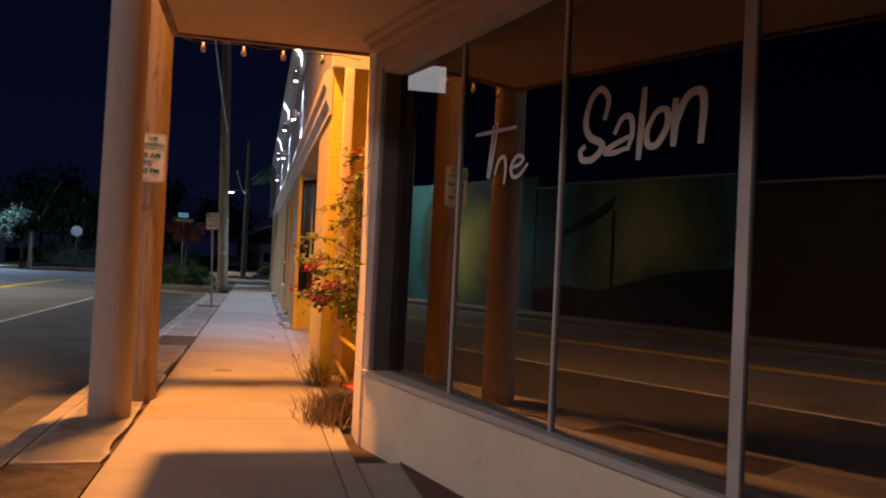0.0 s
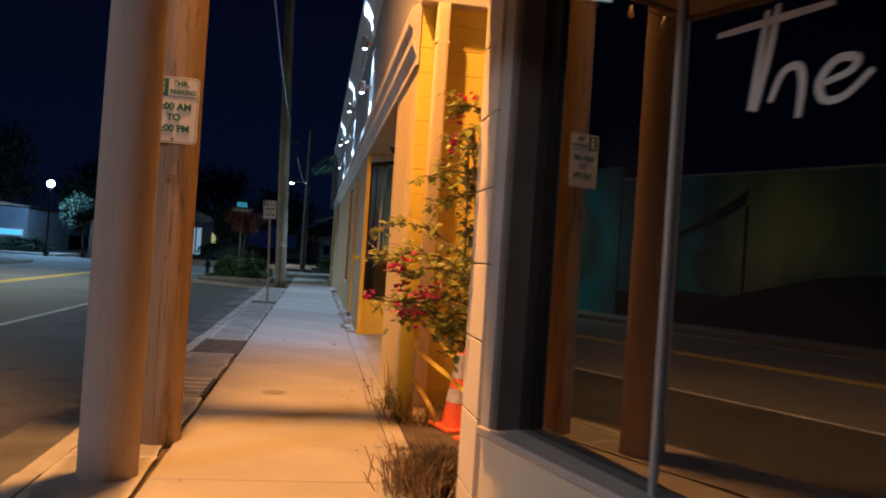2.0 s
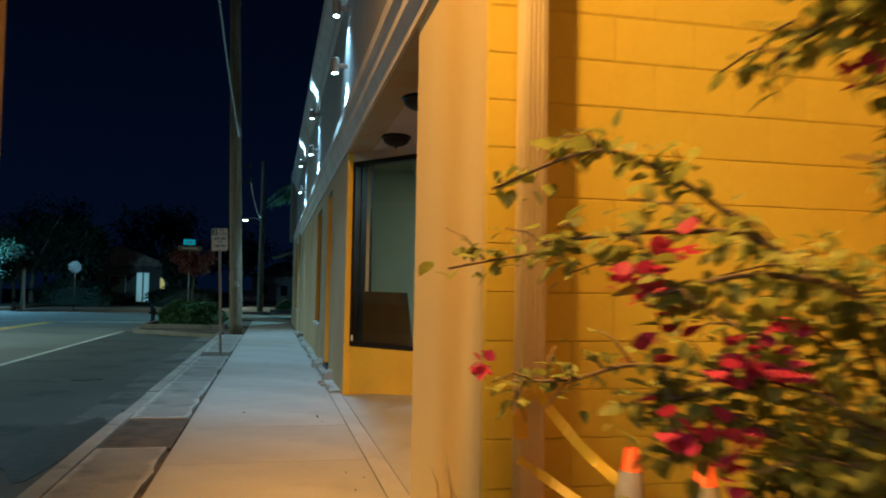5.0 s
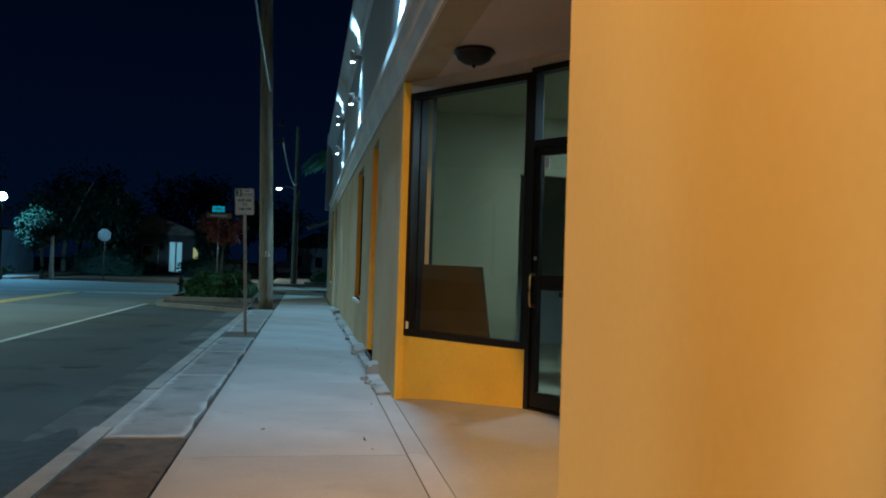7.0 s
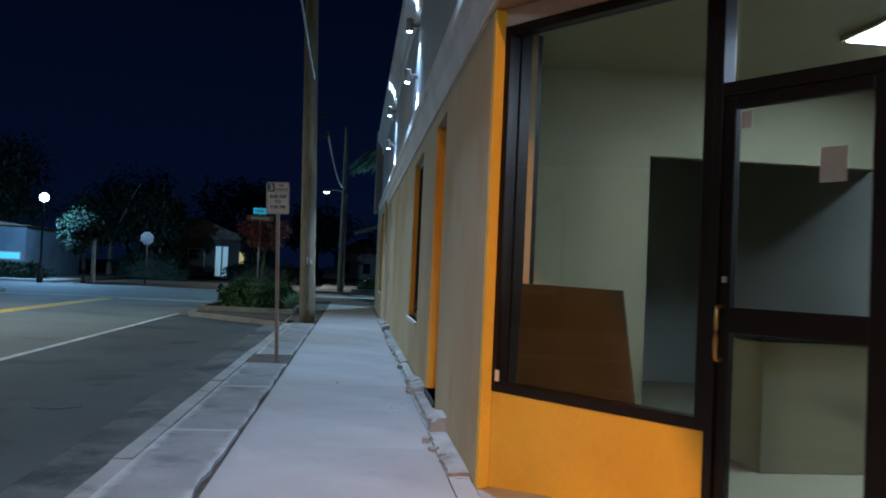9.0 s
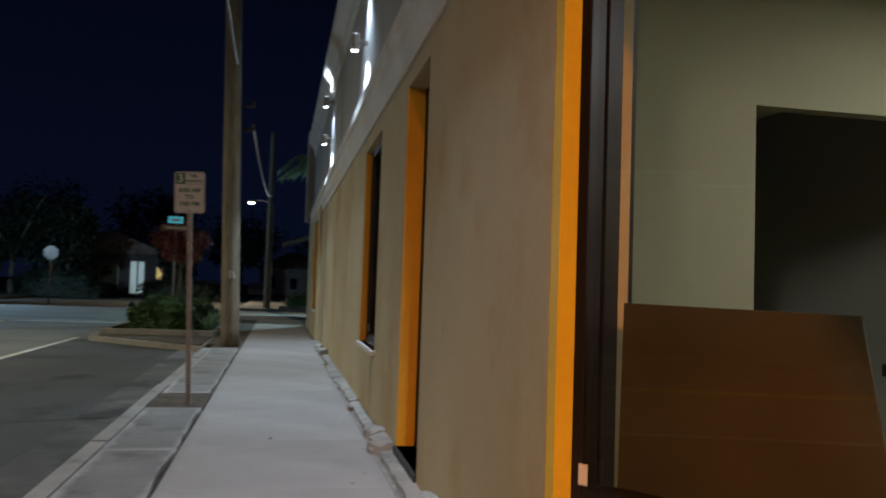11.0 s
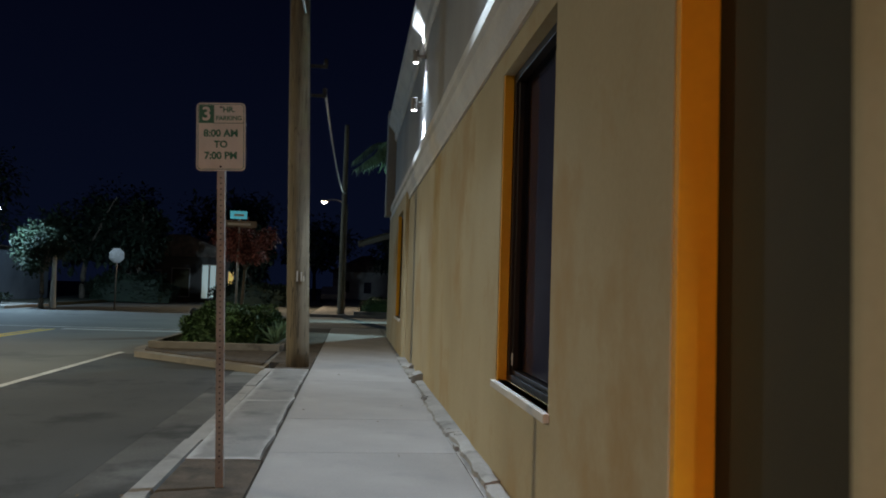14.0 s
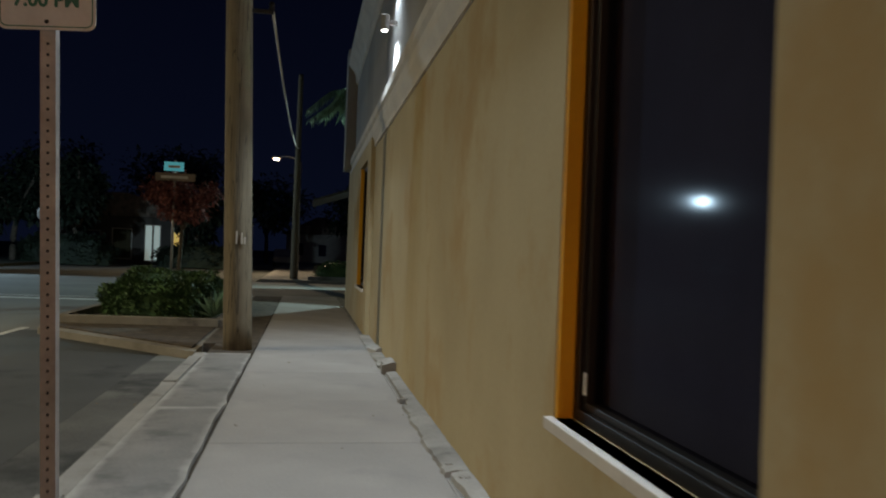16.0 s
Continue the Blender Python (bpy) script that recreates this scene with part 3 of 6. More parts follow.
# ---- recessed shop entrance ----
FLOOR = 0.135
tagged(part("floor_entrance", prism([(0.0, -0.3), (0.0, 0.006), (0.35, 0.07), (0.95, FLOOR), (2.6, FLOOR), (2.6, -0.3)], "y", 10.64, 15.95), M["walk"]), "pale concrete ramp of the recessed entrance", "floor", kind="structure")
tagged(part("ceiling", box(0.28, 2.6, 10.35, 16.2, 3.065, 3.30), M["soffit"]), "painted ceiling of the recessed entrance", "ceiling", kind="structure")
tagged(part("wall_entrance_near", box(0.25, 2.4, 10.35, 10.616, -0.2, 3.06), M["stucco"]), "tan return wall of the entrance", "wall", kind="structure")


def along(a, b, t0, t1, z0, z1, bevel=0.0):
    """A slab that stands on the line a-b, from t0 to t1 across it."""
    a, b = Vector((*a, 0)), Vector((*b, 0))
    d = (b - a).normalized()
    nrm = Vector((-d.y, d.x, 0))
    bm = box(0, (b - a).length, t0, t1, z0, z1, bevel)
    m = Matrix((( d.x, nrm.x, 0, a.x), (d.y, nrm.y, 0, a.y), (0, 0, 1, 0), (0, 0, 0, 1)))
    bmesh.ops.transform(bm, matrix=m, verts=bm.verts)
    return bm


BAY_A, BAY_B, BAY_C, BAY_D, BAY_E = (0.065, 15.57), (0.95, 14.39), (1.423, 13.655), (1.56, 13.37), (1.74, 12.45)
SILL, HEAD = 0.62, 2.95
tagged(part("wall_bay", along(BAY_A, BAY_B, 0.0, 0.14, -0.1, SILL), M["gold"]), "low mustard wall under the shop window", "wall", kind="structure")
tagged(part("wall_bay_jamb", box(0.003, 0.075, 15.55, 15.67, 0.0, 3.065, 0.006), M["gold"]), "orange jamb beside the shop window", "wall", kind="structure")
tagged(part("wall_bay_head", along(BAY_A, BAY_B, 0.0, 0.14, HEAD + 0.002, 3.064), M["trim"]), "pale band above the shop window", "wall", kind="structure")
tagged(part("wall_door_head", along(BAY_B, BAY_C, 0.0, 0.14, HEAD + 0.032, 3.064), M["trim"]), "pale band above the glass door", "wall", kind="structure")
tagged(part("wall_entrance_end", along(BAY_C, BAY_D, 0.0, 0.14, -0.1, 3.064), M["stucco"]), "tan wall beside the glass door", "wall", kind="structure")
tagged(part("wall_entrance_side", along(BAY_E, (2.05, 10.62), 0.0, 0.14, -0.1, 3.064), M["stucco"]), "tan wall of the entrance", "wall", kind="structure")
tagged(part("wall_entrance_over", along(BAY_D, BAY_E, 0.0, 0.14, 2.3, 3.064), M["stucco"]), "tan wall over the wooden door", "wall", kind="structure")


def inset(p, d, t):
    """A point moved inwards by t from a line that runs along d."""
    return (p[0] - d.y * t, p[1] + d.x * t)


def framed(name, label, a, b, z0, z1, width, glass, rails=(), depth=0.09, extra=()):
    """A dark metal frame with panes on the line a-b; rails are heights of crossbars."""
    w = thing(name, label, "window", kind="structure")
    L = (Vector(b) - Vector(a)).length
    d = (Vector(b) - Vector(a)).normalized()
    at = lambda s: (a[0] + d.x * s, a[1] + d.y * s)
    part("frame", along(at(0), at(width), -0.01, depth, z0, z1, 0.005), M["bronze"], w)
    part("frame", along(at(L - width), at(L), -0.01, depth, z0, z1, 0.005), M["bronze"], w)
    for za, zb in [(z0, z0 + width), (z1 - width, z1), *rails]:
        part("rail", along(at(width), at(L - width), -0.008, depth - 0.004, za, zb, 0.005), M["bronze"], w)
    p = part("pane", sheet(inset(at(width * 0.9), d, 0.038), inset(at(L - width * 0.9), d, 0.038), z0 + width * 0.9, z1 - width * 0.9), glass, w)
    p.visible_shadow = False
    return w


window_1 = framed("window_1", "large shop window in a dark bronze frame", BAY_A, BAY_B, SILL + 0.002, HEAD, 0.06, M["clear_glass"])
part("frame", along(BAY_A, (BAY_A[0] + 0.042, BAY_A[1] - 0.056), 0.095, 0.30, SILL + 0.002, HEAD, 0.004), M["bronze"], window_1, "dark inner jamb")
part("sticker", along((BAY_A[0] + 0.030, BAY_A[1] - 0.04), (BAY_A[0] + 0.050, BAY_A[1] - 0.067), -0.016, -0.0105, SILL + 0.07, SILL + 0.14), M["sign_white"], window_1, "small pale sticker")
door_2 = thing("door_2", "glazed shop door in a dark frame with a transom", "door", kind="structure")
dv = (Vector(BAY_C) - Vector(BAY_B)).normalized()
dl = (Vector(BAY_C) - Vector(BAY_B)).length
dat = lambda s: (BAY_B[0] + dv.x * s, BAY_B[1] + dv.y * s)
for s0, s1, za, zb, nm in ((0.0, 0.05, FLOOR, HEAD + 0.03, "frame"), (dl - 0.05, dl, FLOOR, HEAD + 0.03, "frame"), (0.05, dl - 0.05, HEAD - 0.02, HEAD + 0.03, "frame"), (0.05, dl - 0.05, 2.30, 2.365, "transom_bar"), (0.05, dl - 0.05, FLOOR, FLOOR + 0.02, "threshold")):
    part(nm, along(dat(s0), dat(s1), -0.02, 0.09, za, zb, 0.004), M["bronze"], door_2)
for s0, s1, za, zb in ((0.053, 0.112, 0.16, 2.296), (dl - 0.112, dl - 0.053, 0.16, 2.296), (0.112, dl - 0.112, 2.235, 2.296), (0.112, dl - 0.112, 0.16, 0.285), (0.112, dl - 0.112, 1.125, 1.25)):
    part("door_rail", along(dat(s0), dat(s1), 0.0, 0.05, za, zb, 0.004), M["bronze"], door_2)
for za, zb in ((0.28, 1.13), (1.245, 2.24), (2.36, 2.935)):
    g = part("pane", sheet(inset(dat(0.108), dv, 0.025), inset(dat(dl - 0.108), dv, 0.025), za, zb), M["clear_glass"], door_2)
    g.visible_shadow = False
h0 = Vector((*dat(0.075), 0)) + Vector((dv.y, -dv.x, 0)) * 0.05
part("handle", tube(curve_points([h0 + Vector((-dv.y * 0.05, dv.x * 0.05, 0.99)), h0 + Vector((0, 0, 1.01)), h0 + Vector((0, 0, 1.23)), h0 + Vector((-dv.y * 0.05, dv.x * 0.05, 1.25))], 5), 0.012, 8), M["brass"], door_2, "brass pull handle", True)
part("lock", along(dat(0.07), dat(0.095), -0.012, -0.0005, 1.37, 1.40, 0.004), M["aluminium"], door_2)
part("sticker", along(dat(0.14), dat(0.19), 0.012, 0.018, 2.13, 2.21), M["aluminium"], door_2, "small white sticker")
part("notice", along(dat(0.53), dat(0.65), 0.012, 0.016, 1.84, 2.00), M["office_lifted"], door_2, "dim paper notice on the glass")
part("closer", along(dat(0.48), dat(0.72), 0.06, 0.12, 2.77, 2.925, 0.006), M["black"], door_2, "dark box hung inside the transom")
# the stained wooden door deeper in the entrance
door_3 = thing("door_3", "stained brown wooden door with a brass handle", "door", kind="structure")
wv = (Vector(BAY_E) - Vector(BAY_D)).normalized()
wat = lambda s: (BAY_D[0] + wv.x * s, BAY_D[1] + wv.y * s)
part("leaf", along(wat(0.03), wat(0.90), 0.03, 0.08, FLOOR + 0.01, 2.29, 0.006), M["wooddoor"], door_3)
for za, zb in ((0.35, 0.95), (1.15, 2.1)):
    part("panel", along(wat(0.18), wat(0.76), 0.018, 0.029, za, zb, 0.01), M["wooddoor"], door_3)
k0, kn = Vector((*wat(0.09), 1.06)), Vector((wv.y, -wv.x, 0))
part("handle", tube([k0 - kn * 0.03, k0 + kn * 0.045, k0 + kn * 0.045 + Vector((wv.x, wv.y, 0)) * 0.11], 0.012, 8), M["brass"], door_3, "brass lever handle", True)

# the office behind the glass: a pale partition with a wide dark opening, and a room beyond
part("wall_office_front_room", box(0.31, 1.48, 16.66, 16.76, FLOOR, 3.2), M["office"])
tagged(bpy.data.objects["wall_office_front_room"], "pale office partition behind the window", "wall", kind="structure")
tagged(part("wall_office_street_lining", box(0.302, 0.309, 15.66, 19.88, FLOOR + 0.006, 3.015), M["office"]), "pale inner face of the street wall", "wall", kind="structure")
tagged(part("wall_office_over", box(1.48, 3.4, 16.66, 16.76, 2.36, 3.2), M["office"]), "pale office wall over a wide opening", "wall", kind="structure")
tagged(part("wall_office_back", box(3.4, 3.5, 12.0, 20.0, 0.0, 3.2), M["office_lifted"]), "pale office wall behind the window", "wall", kind="structure")
tagged(part("wall_office_end", box(0.31, 3.4, 19.9, 20.0, 0.0, 3.2), M["office_lifted"]), "end wall of the office in lightened paint", "wall", kind="structure")
tagged(part("floor_office", prism([(0.31, 15.45), (1.06, 14.47), (1.53, 13.74), (1.70, 13.46), (3.4, 13.4), (3.4, 19.9), (0.31, 19.9)], "z", -0.05, FLOOR + 0.004), M["office"]), "pale office floor", "floor", kind="structure")
tagged(part("ceiling_office", prism([(0.20, 15.60), (1.06, 14.47), (1.53, 13.74), (1.70, 13.46), (3.4, 13.4), (3.4, 19.9), (0.31, 19.9)], "z", 3.02, 3.062), M["office"]), "pale office ceiling", "ceiling", kind="structure")
board = thing("leaning_board", "plain brown board leaning inside the shop window", "board")
bm = prism([(0.13, 0.142), (1.09, 0.142), (0.895, 1.30), (0.15, 1.31)], "y", 0.092, 0.108)
wd = (Vector(BAY_B) - Vector(BAY_A)).normalized()
bmesh.ops.transform(bm, matrix=Matrix(((wd.x, -wd.y, 0, BAY_A[0]), (wd.y, wd.x, 0, BAY_A[1]), (0, 0, 1, 0), (0, 0, 0, 1))), verts=bm.verts)
part("panel", bm, M["board"], board)
counter = thing("reception_counter", "white office counter with a dark top", "counter")
part("body", box(1.85, 3.38, 15.5, 16.1, FLOOR + 0.004, 1.0, 0.01), M["office"], counter)
part("top", box(1.80, 3.38, 15.44, 16.14, 1.0, 1.06, 0.01), M["black"], counter, "dark counter top")
pl = thing("ceiling_panel_light", "cool white light panel in the office ceiling", "ceiling light", at=pose(2.62, 15.1, 3.02))
part("frame", box(-0.34, 0.34, -0.34, 0.34, -0.03, 0.0, 0.004), M["office"], pl)
part("diffuser", box(-0.31, 0.31, -0.31, 0.31, -0.036, -0.031), M["bright_tube"], pl, "glowing diffuser")

# ---- doorway and windows in the long wall ----
door_1 = thing("door_1", "recessed dark service door with orange jambs", "door", kind="structure")
part("jamb", box(0.006, 0.146, DOOR[1] - 0.035, DOOR[1] + 0.004, DOOR[2], DOOR[3], 0.004), M["orange"], door_1, "orange painted jamb")
part("jamb", box(0.006, 0.146, DOOR[0] - 0.004, DOOR[0] + 0.035, DOOR[2], DOOR[3], 0.004), M["stucco"], door_1)
leaf = part("leaf", box(0.15, 0.205, DOOR[0] - 0.01, DOOR[1] + 0.01, DOOR[2], DOOR[3], 0.004), M["dark_door"], door_1)
part("knob", lathe([(0.0, 0.055), (0.022, 0.05), (0.028, 0.035), (0.012, 0.02), (0.012, 0.0), (0.03, 0.0)], 12), M["iron"], leaf, "dark round knob", True, at=pose(0.15, DOOR[0] + 0.12, 1.06, 0, -90, 0))
part("step", box(-0.02, 0.30, DOOR[0], DOOR[1], -0.1, DOOR[2], 0.006), M["iron"], door_1, "dark door step")


def wall_window(name, hole, x0, label):
    y0, y1, z0, z1 = hole
    w = thing(name, label, "window", kind="structure")
    part("jamb", box(x0 + 0.006, x0 + 0.075, y1 - 0.03, y1 + 0.004, z0, z1, 0.004), M["orange"], w, "orange painted jamb")
    part("jamb", box(x0 + 0.006, x0 + 0.075, y0 - 0.004, y0 + 0.03, z0, z1, 0.004), M["stucco"], w)
    part("sill", box(x0 - 0.035, x0 + 0.075, y0 - 0.03, y1 + 0.03, z0 - 0.05, z0, 0.006), M["trim"], w, "pale sill")
    for a, b, c, d in ((y0 + 0.002, y0 + 0.06, z0, z1), (y1 - 0.075, y1 - 0.002, z0, z1), (y0 + 0.06, y1 - 0.075, z1 - 0.06, z1), (y0 + 0.06, y1 - 0.075, z0, z0 + 0.05)):
        part("frame", box(x0 + 0.078, x0 + 0.17, a, b, c, d, 0.004), M["bronze"], w)
    for a, b, c, d in ((y0 + 0.06, y0 + 0.085, z0 + 0.05, z1 - 0.06), (y1 - 0.11, y1 - 0.075, z0 + 0.05, z1 - 0.06), (y0 + 0.085, y1 - 0.11, z0 + 0.05, z0 + 0.08)):
        part("sash", box(x0 + 0.10, x0 + 0.165, a, b, c, d, 0.004), M["bronze"], w)
    part("pane", sheet((x0 + 0.135, y1 - 0.10), (x0 + 0.135, y0 + 0.075), z0 + 0.07, z1 - 0.05), M["dark_glass"], w)
    part("blind", box(x0 + 0.185, x0 + 0.195, y0, y1, z0, z1), M["blind"], w, "grey blind behind the glass, tinted with the pane's sheen")
    part("sticker", box(x0 + 0.0955, x0 + 0.0995, y1 - 0.108, y1 - 0.084, z0 + 0.11, z0 + 0.20), M["sign_white"], w, "small white sticker")
    return w


wall_window("window_2", WINDOW, 0.0, "tall dark window with orange reveals and a pale sill")
wall_window("window_3", WINDOW2, -0.07, "tall dark window with orange reveals near the corner")

# ---- the salon ----
SP, SD = Vector((0.11, 6.0)), Vector((0.262, -0.965)).normalized()
sat = lambda s: (SP.x + SD.x * s, SP.y + SD.y * s)
END = 7.6


def salon(s0, s1, t0, t1, z0, z1, bevel=0.0):
    """A slab on the salon's front line; t runs inwards."""
    return along(sat(s0), sat(s1), t0, t1, z0, z1, bevel)


tagged(part("wall_salon_base", salon(0.02, END, 0.0, 0.22, -0.1, 0.53), M["cream"]), "cream painted low wall under the salon windows", "wall", kind="structure")
tagged(part("wall_salon_head", salon(0.02, END, 0.0, 0.22, 2.93, 3.6), M["soffit"]), "painted band above the salon windows", "wall", kind="structure")
tagged(part("wall_salon_pier", box(0.12, 0.42, 6.03, 6.44, -0.2, 3.7), M["cream"]), "cream block pier at the salon corner", "wall", kind="structure")
tagged(part("wall_salon_flank", box(0.42, 6.0, 6.22, 6.44, -0.2, 3.7), M["cream"]), "cream block flank wall of the salon", "wall", kind="structure")
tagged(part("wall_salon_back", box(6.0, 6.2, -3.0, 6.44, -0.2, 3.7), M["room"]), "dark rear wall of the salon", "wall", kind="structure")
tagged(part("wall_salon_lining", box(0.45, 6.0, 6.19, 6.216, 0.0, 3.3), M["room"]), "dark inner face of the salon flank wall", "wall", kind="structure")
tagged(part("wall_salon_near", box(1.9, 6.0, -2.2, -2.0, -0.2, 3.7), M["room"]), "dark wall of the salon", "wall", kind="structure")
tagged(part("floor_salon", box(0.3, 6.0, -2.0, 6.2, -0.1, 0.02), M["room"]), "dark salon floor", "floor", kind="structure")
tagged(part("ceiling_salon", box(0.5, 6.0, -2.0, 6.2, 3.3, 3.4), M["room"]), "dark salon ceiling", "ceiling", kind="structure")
salon_window = thing("window_4", "dark salon shop window in slim aluminium frames", "window", kind="structure")
part("jamb", salon(0.02, 0.115, -0.012, 0.12, 0.53, 2.93, 0.006), M["aluminium"], salon_window)
part("inner_jamb", salon(0.115, 0.15, 0.012, 0.20, 0.575, 2.93, 0.004), M["jamb"], salon_window, "dark inner frame")
part("sill", salon(0.02, END, -0.035, 0.20, 0.53, 0.575, 0.008), M["aluminium"], salon_window)
part("head", salon(0.15, END, -0.01, 0.20, 2.89, 2.93, 0.004), M["aluminium"], salon_window)
edges = (0.15, 1.23, 2.41, 3.63, 4.80, 5.96, 7.12)
# the glass stands a little deeper in the frame towards the pier
GN = Vector((math.cos(radians(12.7)), math.sin(radians(12.7))))
glass_at = lambda s: max(0.016, (1.575 - GN.dot(Vector(sat(s)))) / GN.dot(Vector((-SD.y, SD.x))))
for k, s in enumerate(edges[1:]):
    w = 0.011 if k != 2 else 0.03
    part("mullion", salon(s - w, s + w, glass_at(s) - 0.016, glass_at(s) + 0.012, 0.575, 2.89, 0.004), M["aluminium"], salon_window)
for a, b in zip(edges, edges[1:]):
    part("pane", sheet(inset(sat(a), SD, glass_at(a)), inset(sat(b), SD, glass_at(b)), 0.575, 2.89), M["shop_glass"], salon_window).visible_shadow = False

# Added glowing panel in place of a reflected bright patch in the glass
glow_patch = thing("glow_patch", "glowing panel standing in for a bright patch in the salon glass", "light box")
part("frame", box(0.30, 0.67, 5.985, 6.018, 2.79, 3.022, 0.004), M["jamb"], glow_patch)
part("diffuser", box(0.31, 0.66, 5.978, 5.984, 2.80, 3.01), M["salon_glow"], glow_patch, "glowing diffuser")
for x in (0.40, 0.60):
    part("bracket", box(x - 0.008, x + 0.008, 5.99, 6.012, 3.022, 3.31, 0.002), M["black"], glow_patch)

# canopy over the pavement
canopy = thing("canopy", "painted flat canopy over the salon pavement", "canopy")
CAN = [(-1.45, 6.40), (-1.45, -6.0), (2.3, -6.0), (sat(END)[0], sat(END)[1]), (0.09, 6.02), (0.09, 6.40)]
part("soffit", prism(CAN, "z", 3.17, 3.23), M["soffit"], canopy)
part("deck", prism([(x + (0.02 if x < 0 else 0), y) for x, y in CAN], "z", 3.23, 3.36), M["fascia"], canopy)
part("fascia", box(-1.50, -1.45, -6.0, 6.42, 3.14, 3.40, 0.006), M["fascia"], canopy, "weathered fascia board")
part("fascia", box(-1.45, 0.09, 6.40, 6.45, 3.15, 3.40, 0.006), M["fascia"], canopy)
part("moulding", salon(0.0, END, -0.09, -0.002, 3.07, 3.168, 0.01), M["soffit"], canopy)
part("moulding", salon(0.0, END, -0.14, -0.09, 3.125, 3.169, 0.01), M["soffit"], canopy)

# ================= things along the pavement =================
def utility_pole(label, x, y, r0, r1, height, mat, lean=(0, 0), bumps=0.006):
    p = thing("utility_pole", label, "utility pole", "utility poles", pose(x, y, -0.1))
    bm = bmesh.new()
    rings, sides = 26, 22
    grid = []
    for i in range(rings):
        f = i / (rings - 1)
        z = height * f
        r = r0 + (r1 - r0) * f
        grid.append([bm.verts.new((lean[0] * f + (r + bumps * noise.noise((math.cos(a) * 2 + x, math.sin(a) * 2, z * 0.6))) * math.cos(a),
                                   lean[1] * f + (r + bumps * noise.noise((math.cos(a) * 2 + x, math.sin(a) * 2 + 5, z * 0.6))) * math.sin(a), z)) for a in [2 * math.pi * k / sides for k in range(sides)]])
    for a, b in zip(grid, grid[1:]):
        for k in range(sides):
            bm.faces.new((a[k], a[(k + 1) % sides], b[(k + 1) % sides], b[k]))
    bm.faces.new(grid[0][::-1])
    bm.faces.new(grid[-1])
    shaft = part("shaft", bm, mat, p, smooth=True)
    rng = random.Random(int(abs(y) * 10))
    for _ in range(3):
        a, z = rng.uniform(0, 6.28), rng.uniform(0.3, 4.5)
        r = r0 + (r1 - r0) * z / height
        part("knot", lathe([(0.0, 0.0025), (0.008, 0.002), (0.016, 0.0), (0.018, -0.006)], 9), mat, shaft, at=pose(r * math.cos(a) * 0.995 + lean[0] * z / height, r * math.sin(a) * 0.995, z, 0, 90, math.degrees(a)))
    return p


pole_a = utility_pole("smooth greyish wooden utility pole beside the kerb", -1.90, 6.97, 0.172, 0.142, 9.6, M["greywood"])
for a, zz in ((-1.9, 1.55), (-1.2, 1.25), (-2.3, 0.95)):
    part("staple", box(-0.012, 0.012, -0.003, 0.003, -0.003, 0.003, 0.001), M["galvanised"], pole_a, at=pose(0.168 * math.cos(a), 0.168 * math.sin(a), zz, 0, 0, math.degrees(a) + 90))
pole_b = utility_pole("weathered brown wooden utility pole with a parking sign", -1.785, 7.86, 0.155, 0.125, 10.4, M["wood"])
part("lamp_arm", tube(curve_points([(0.05, -0.08, 7.60), (0.10, -0.25, 7.90), (0.135, -0.36, 7.86)], 6), 0.03, 8), M["galvanised"], pole_b, "steel lamp arm", True)
lamp_head = part("lamp_head", box(0.0, 0.27, -0.60, -0.22, 7.72, 7.86, 0.04), M["galvanised"], pole_b, "street lamp head")
part("lens", box(0.055, 0.215, -0.54, -0.28, 7.695, 7.718), M["sodium_lens"], lamp_head)
# Unseen crossarm, added and sized to cast the soft shadow band on the walk
part("crossarm", box(-0.25, 0.95, -0.075, 0.075, 5.38, 5.52, 0.008), M["farwood"], pole_b, "short unseen crossarm added to shade the pavement")
for x in (0.35, 0.62, 0.88):
    part("insulator", lathe([(0.0, 5.64), (0.03, 5.63), (0.045, 5.60), (0.03, 5.57), (0.045, 5.54), (0.045, 5.52), (0.0, 5.52)], 12, at=(x, 0.0, 0)), M["iron"], pole_b, "dark insulator", True)
for k, (x, z) in enumerate(((-0.030, 1.93), (0.012, 1.93))):
    part("mark", box(x - 0.013, x + 0.013, -0.1565, -0.152, z - 0.028, z + 0.028, 0.001), M["farwood"], pole_b, "faint dark stamped mark")
pole_c = utility_pole("tall brown wooden utility pole by the hedge", -1.90, 30.0, 0.19, 0.15, 11.0, M["farwood"], (-0.36, 0))
for xx, hh in ((-0.055, 0.17), (0.012, 0.15), (0.05, 0.09)):
    part("mark", box(xx - 0.011, xx + 0.011, -0.197, -0.185, 1.50, 1.50 + hh, 0.003), M["trim"], pole_c, "pale worn painted mark")
for zz in (4.62, 5.12):
    arm = part("bracket", box(0.0, 0.30, -0.03, 0.03, zz, zz + 0.05, 0.005), M["iron"], pole_c, "dark steel bracket")
    part("insulator", lathe([(0.0, zz + 0.17), (0.03, zz + 0.16), (0.045, zz + 0.12), (0.03, zz + 0.10), (0.045, zz + 0.07), (0.04, zz + 0.05), (0.0, zz + 0.05)], 12, at=(0.27, 0.0, 0)), M["iron"], arm, "dark insulator", True)
pole_d = utility_pole("far wooden utility pole beyond the crossing", -1.6, 56.0, 0.16, 0.11, 9.5, M["farwood"])
part("conduit", tube([(0.17, -0.06, 0.1), (0.16, -0.06, 5.3)], 0.035, 8), M["galvanised"], pole_d, "pale conduit", True)


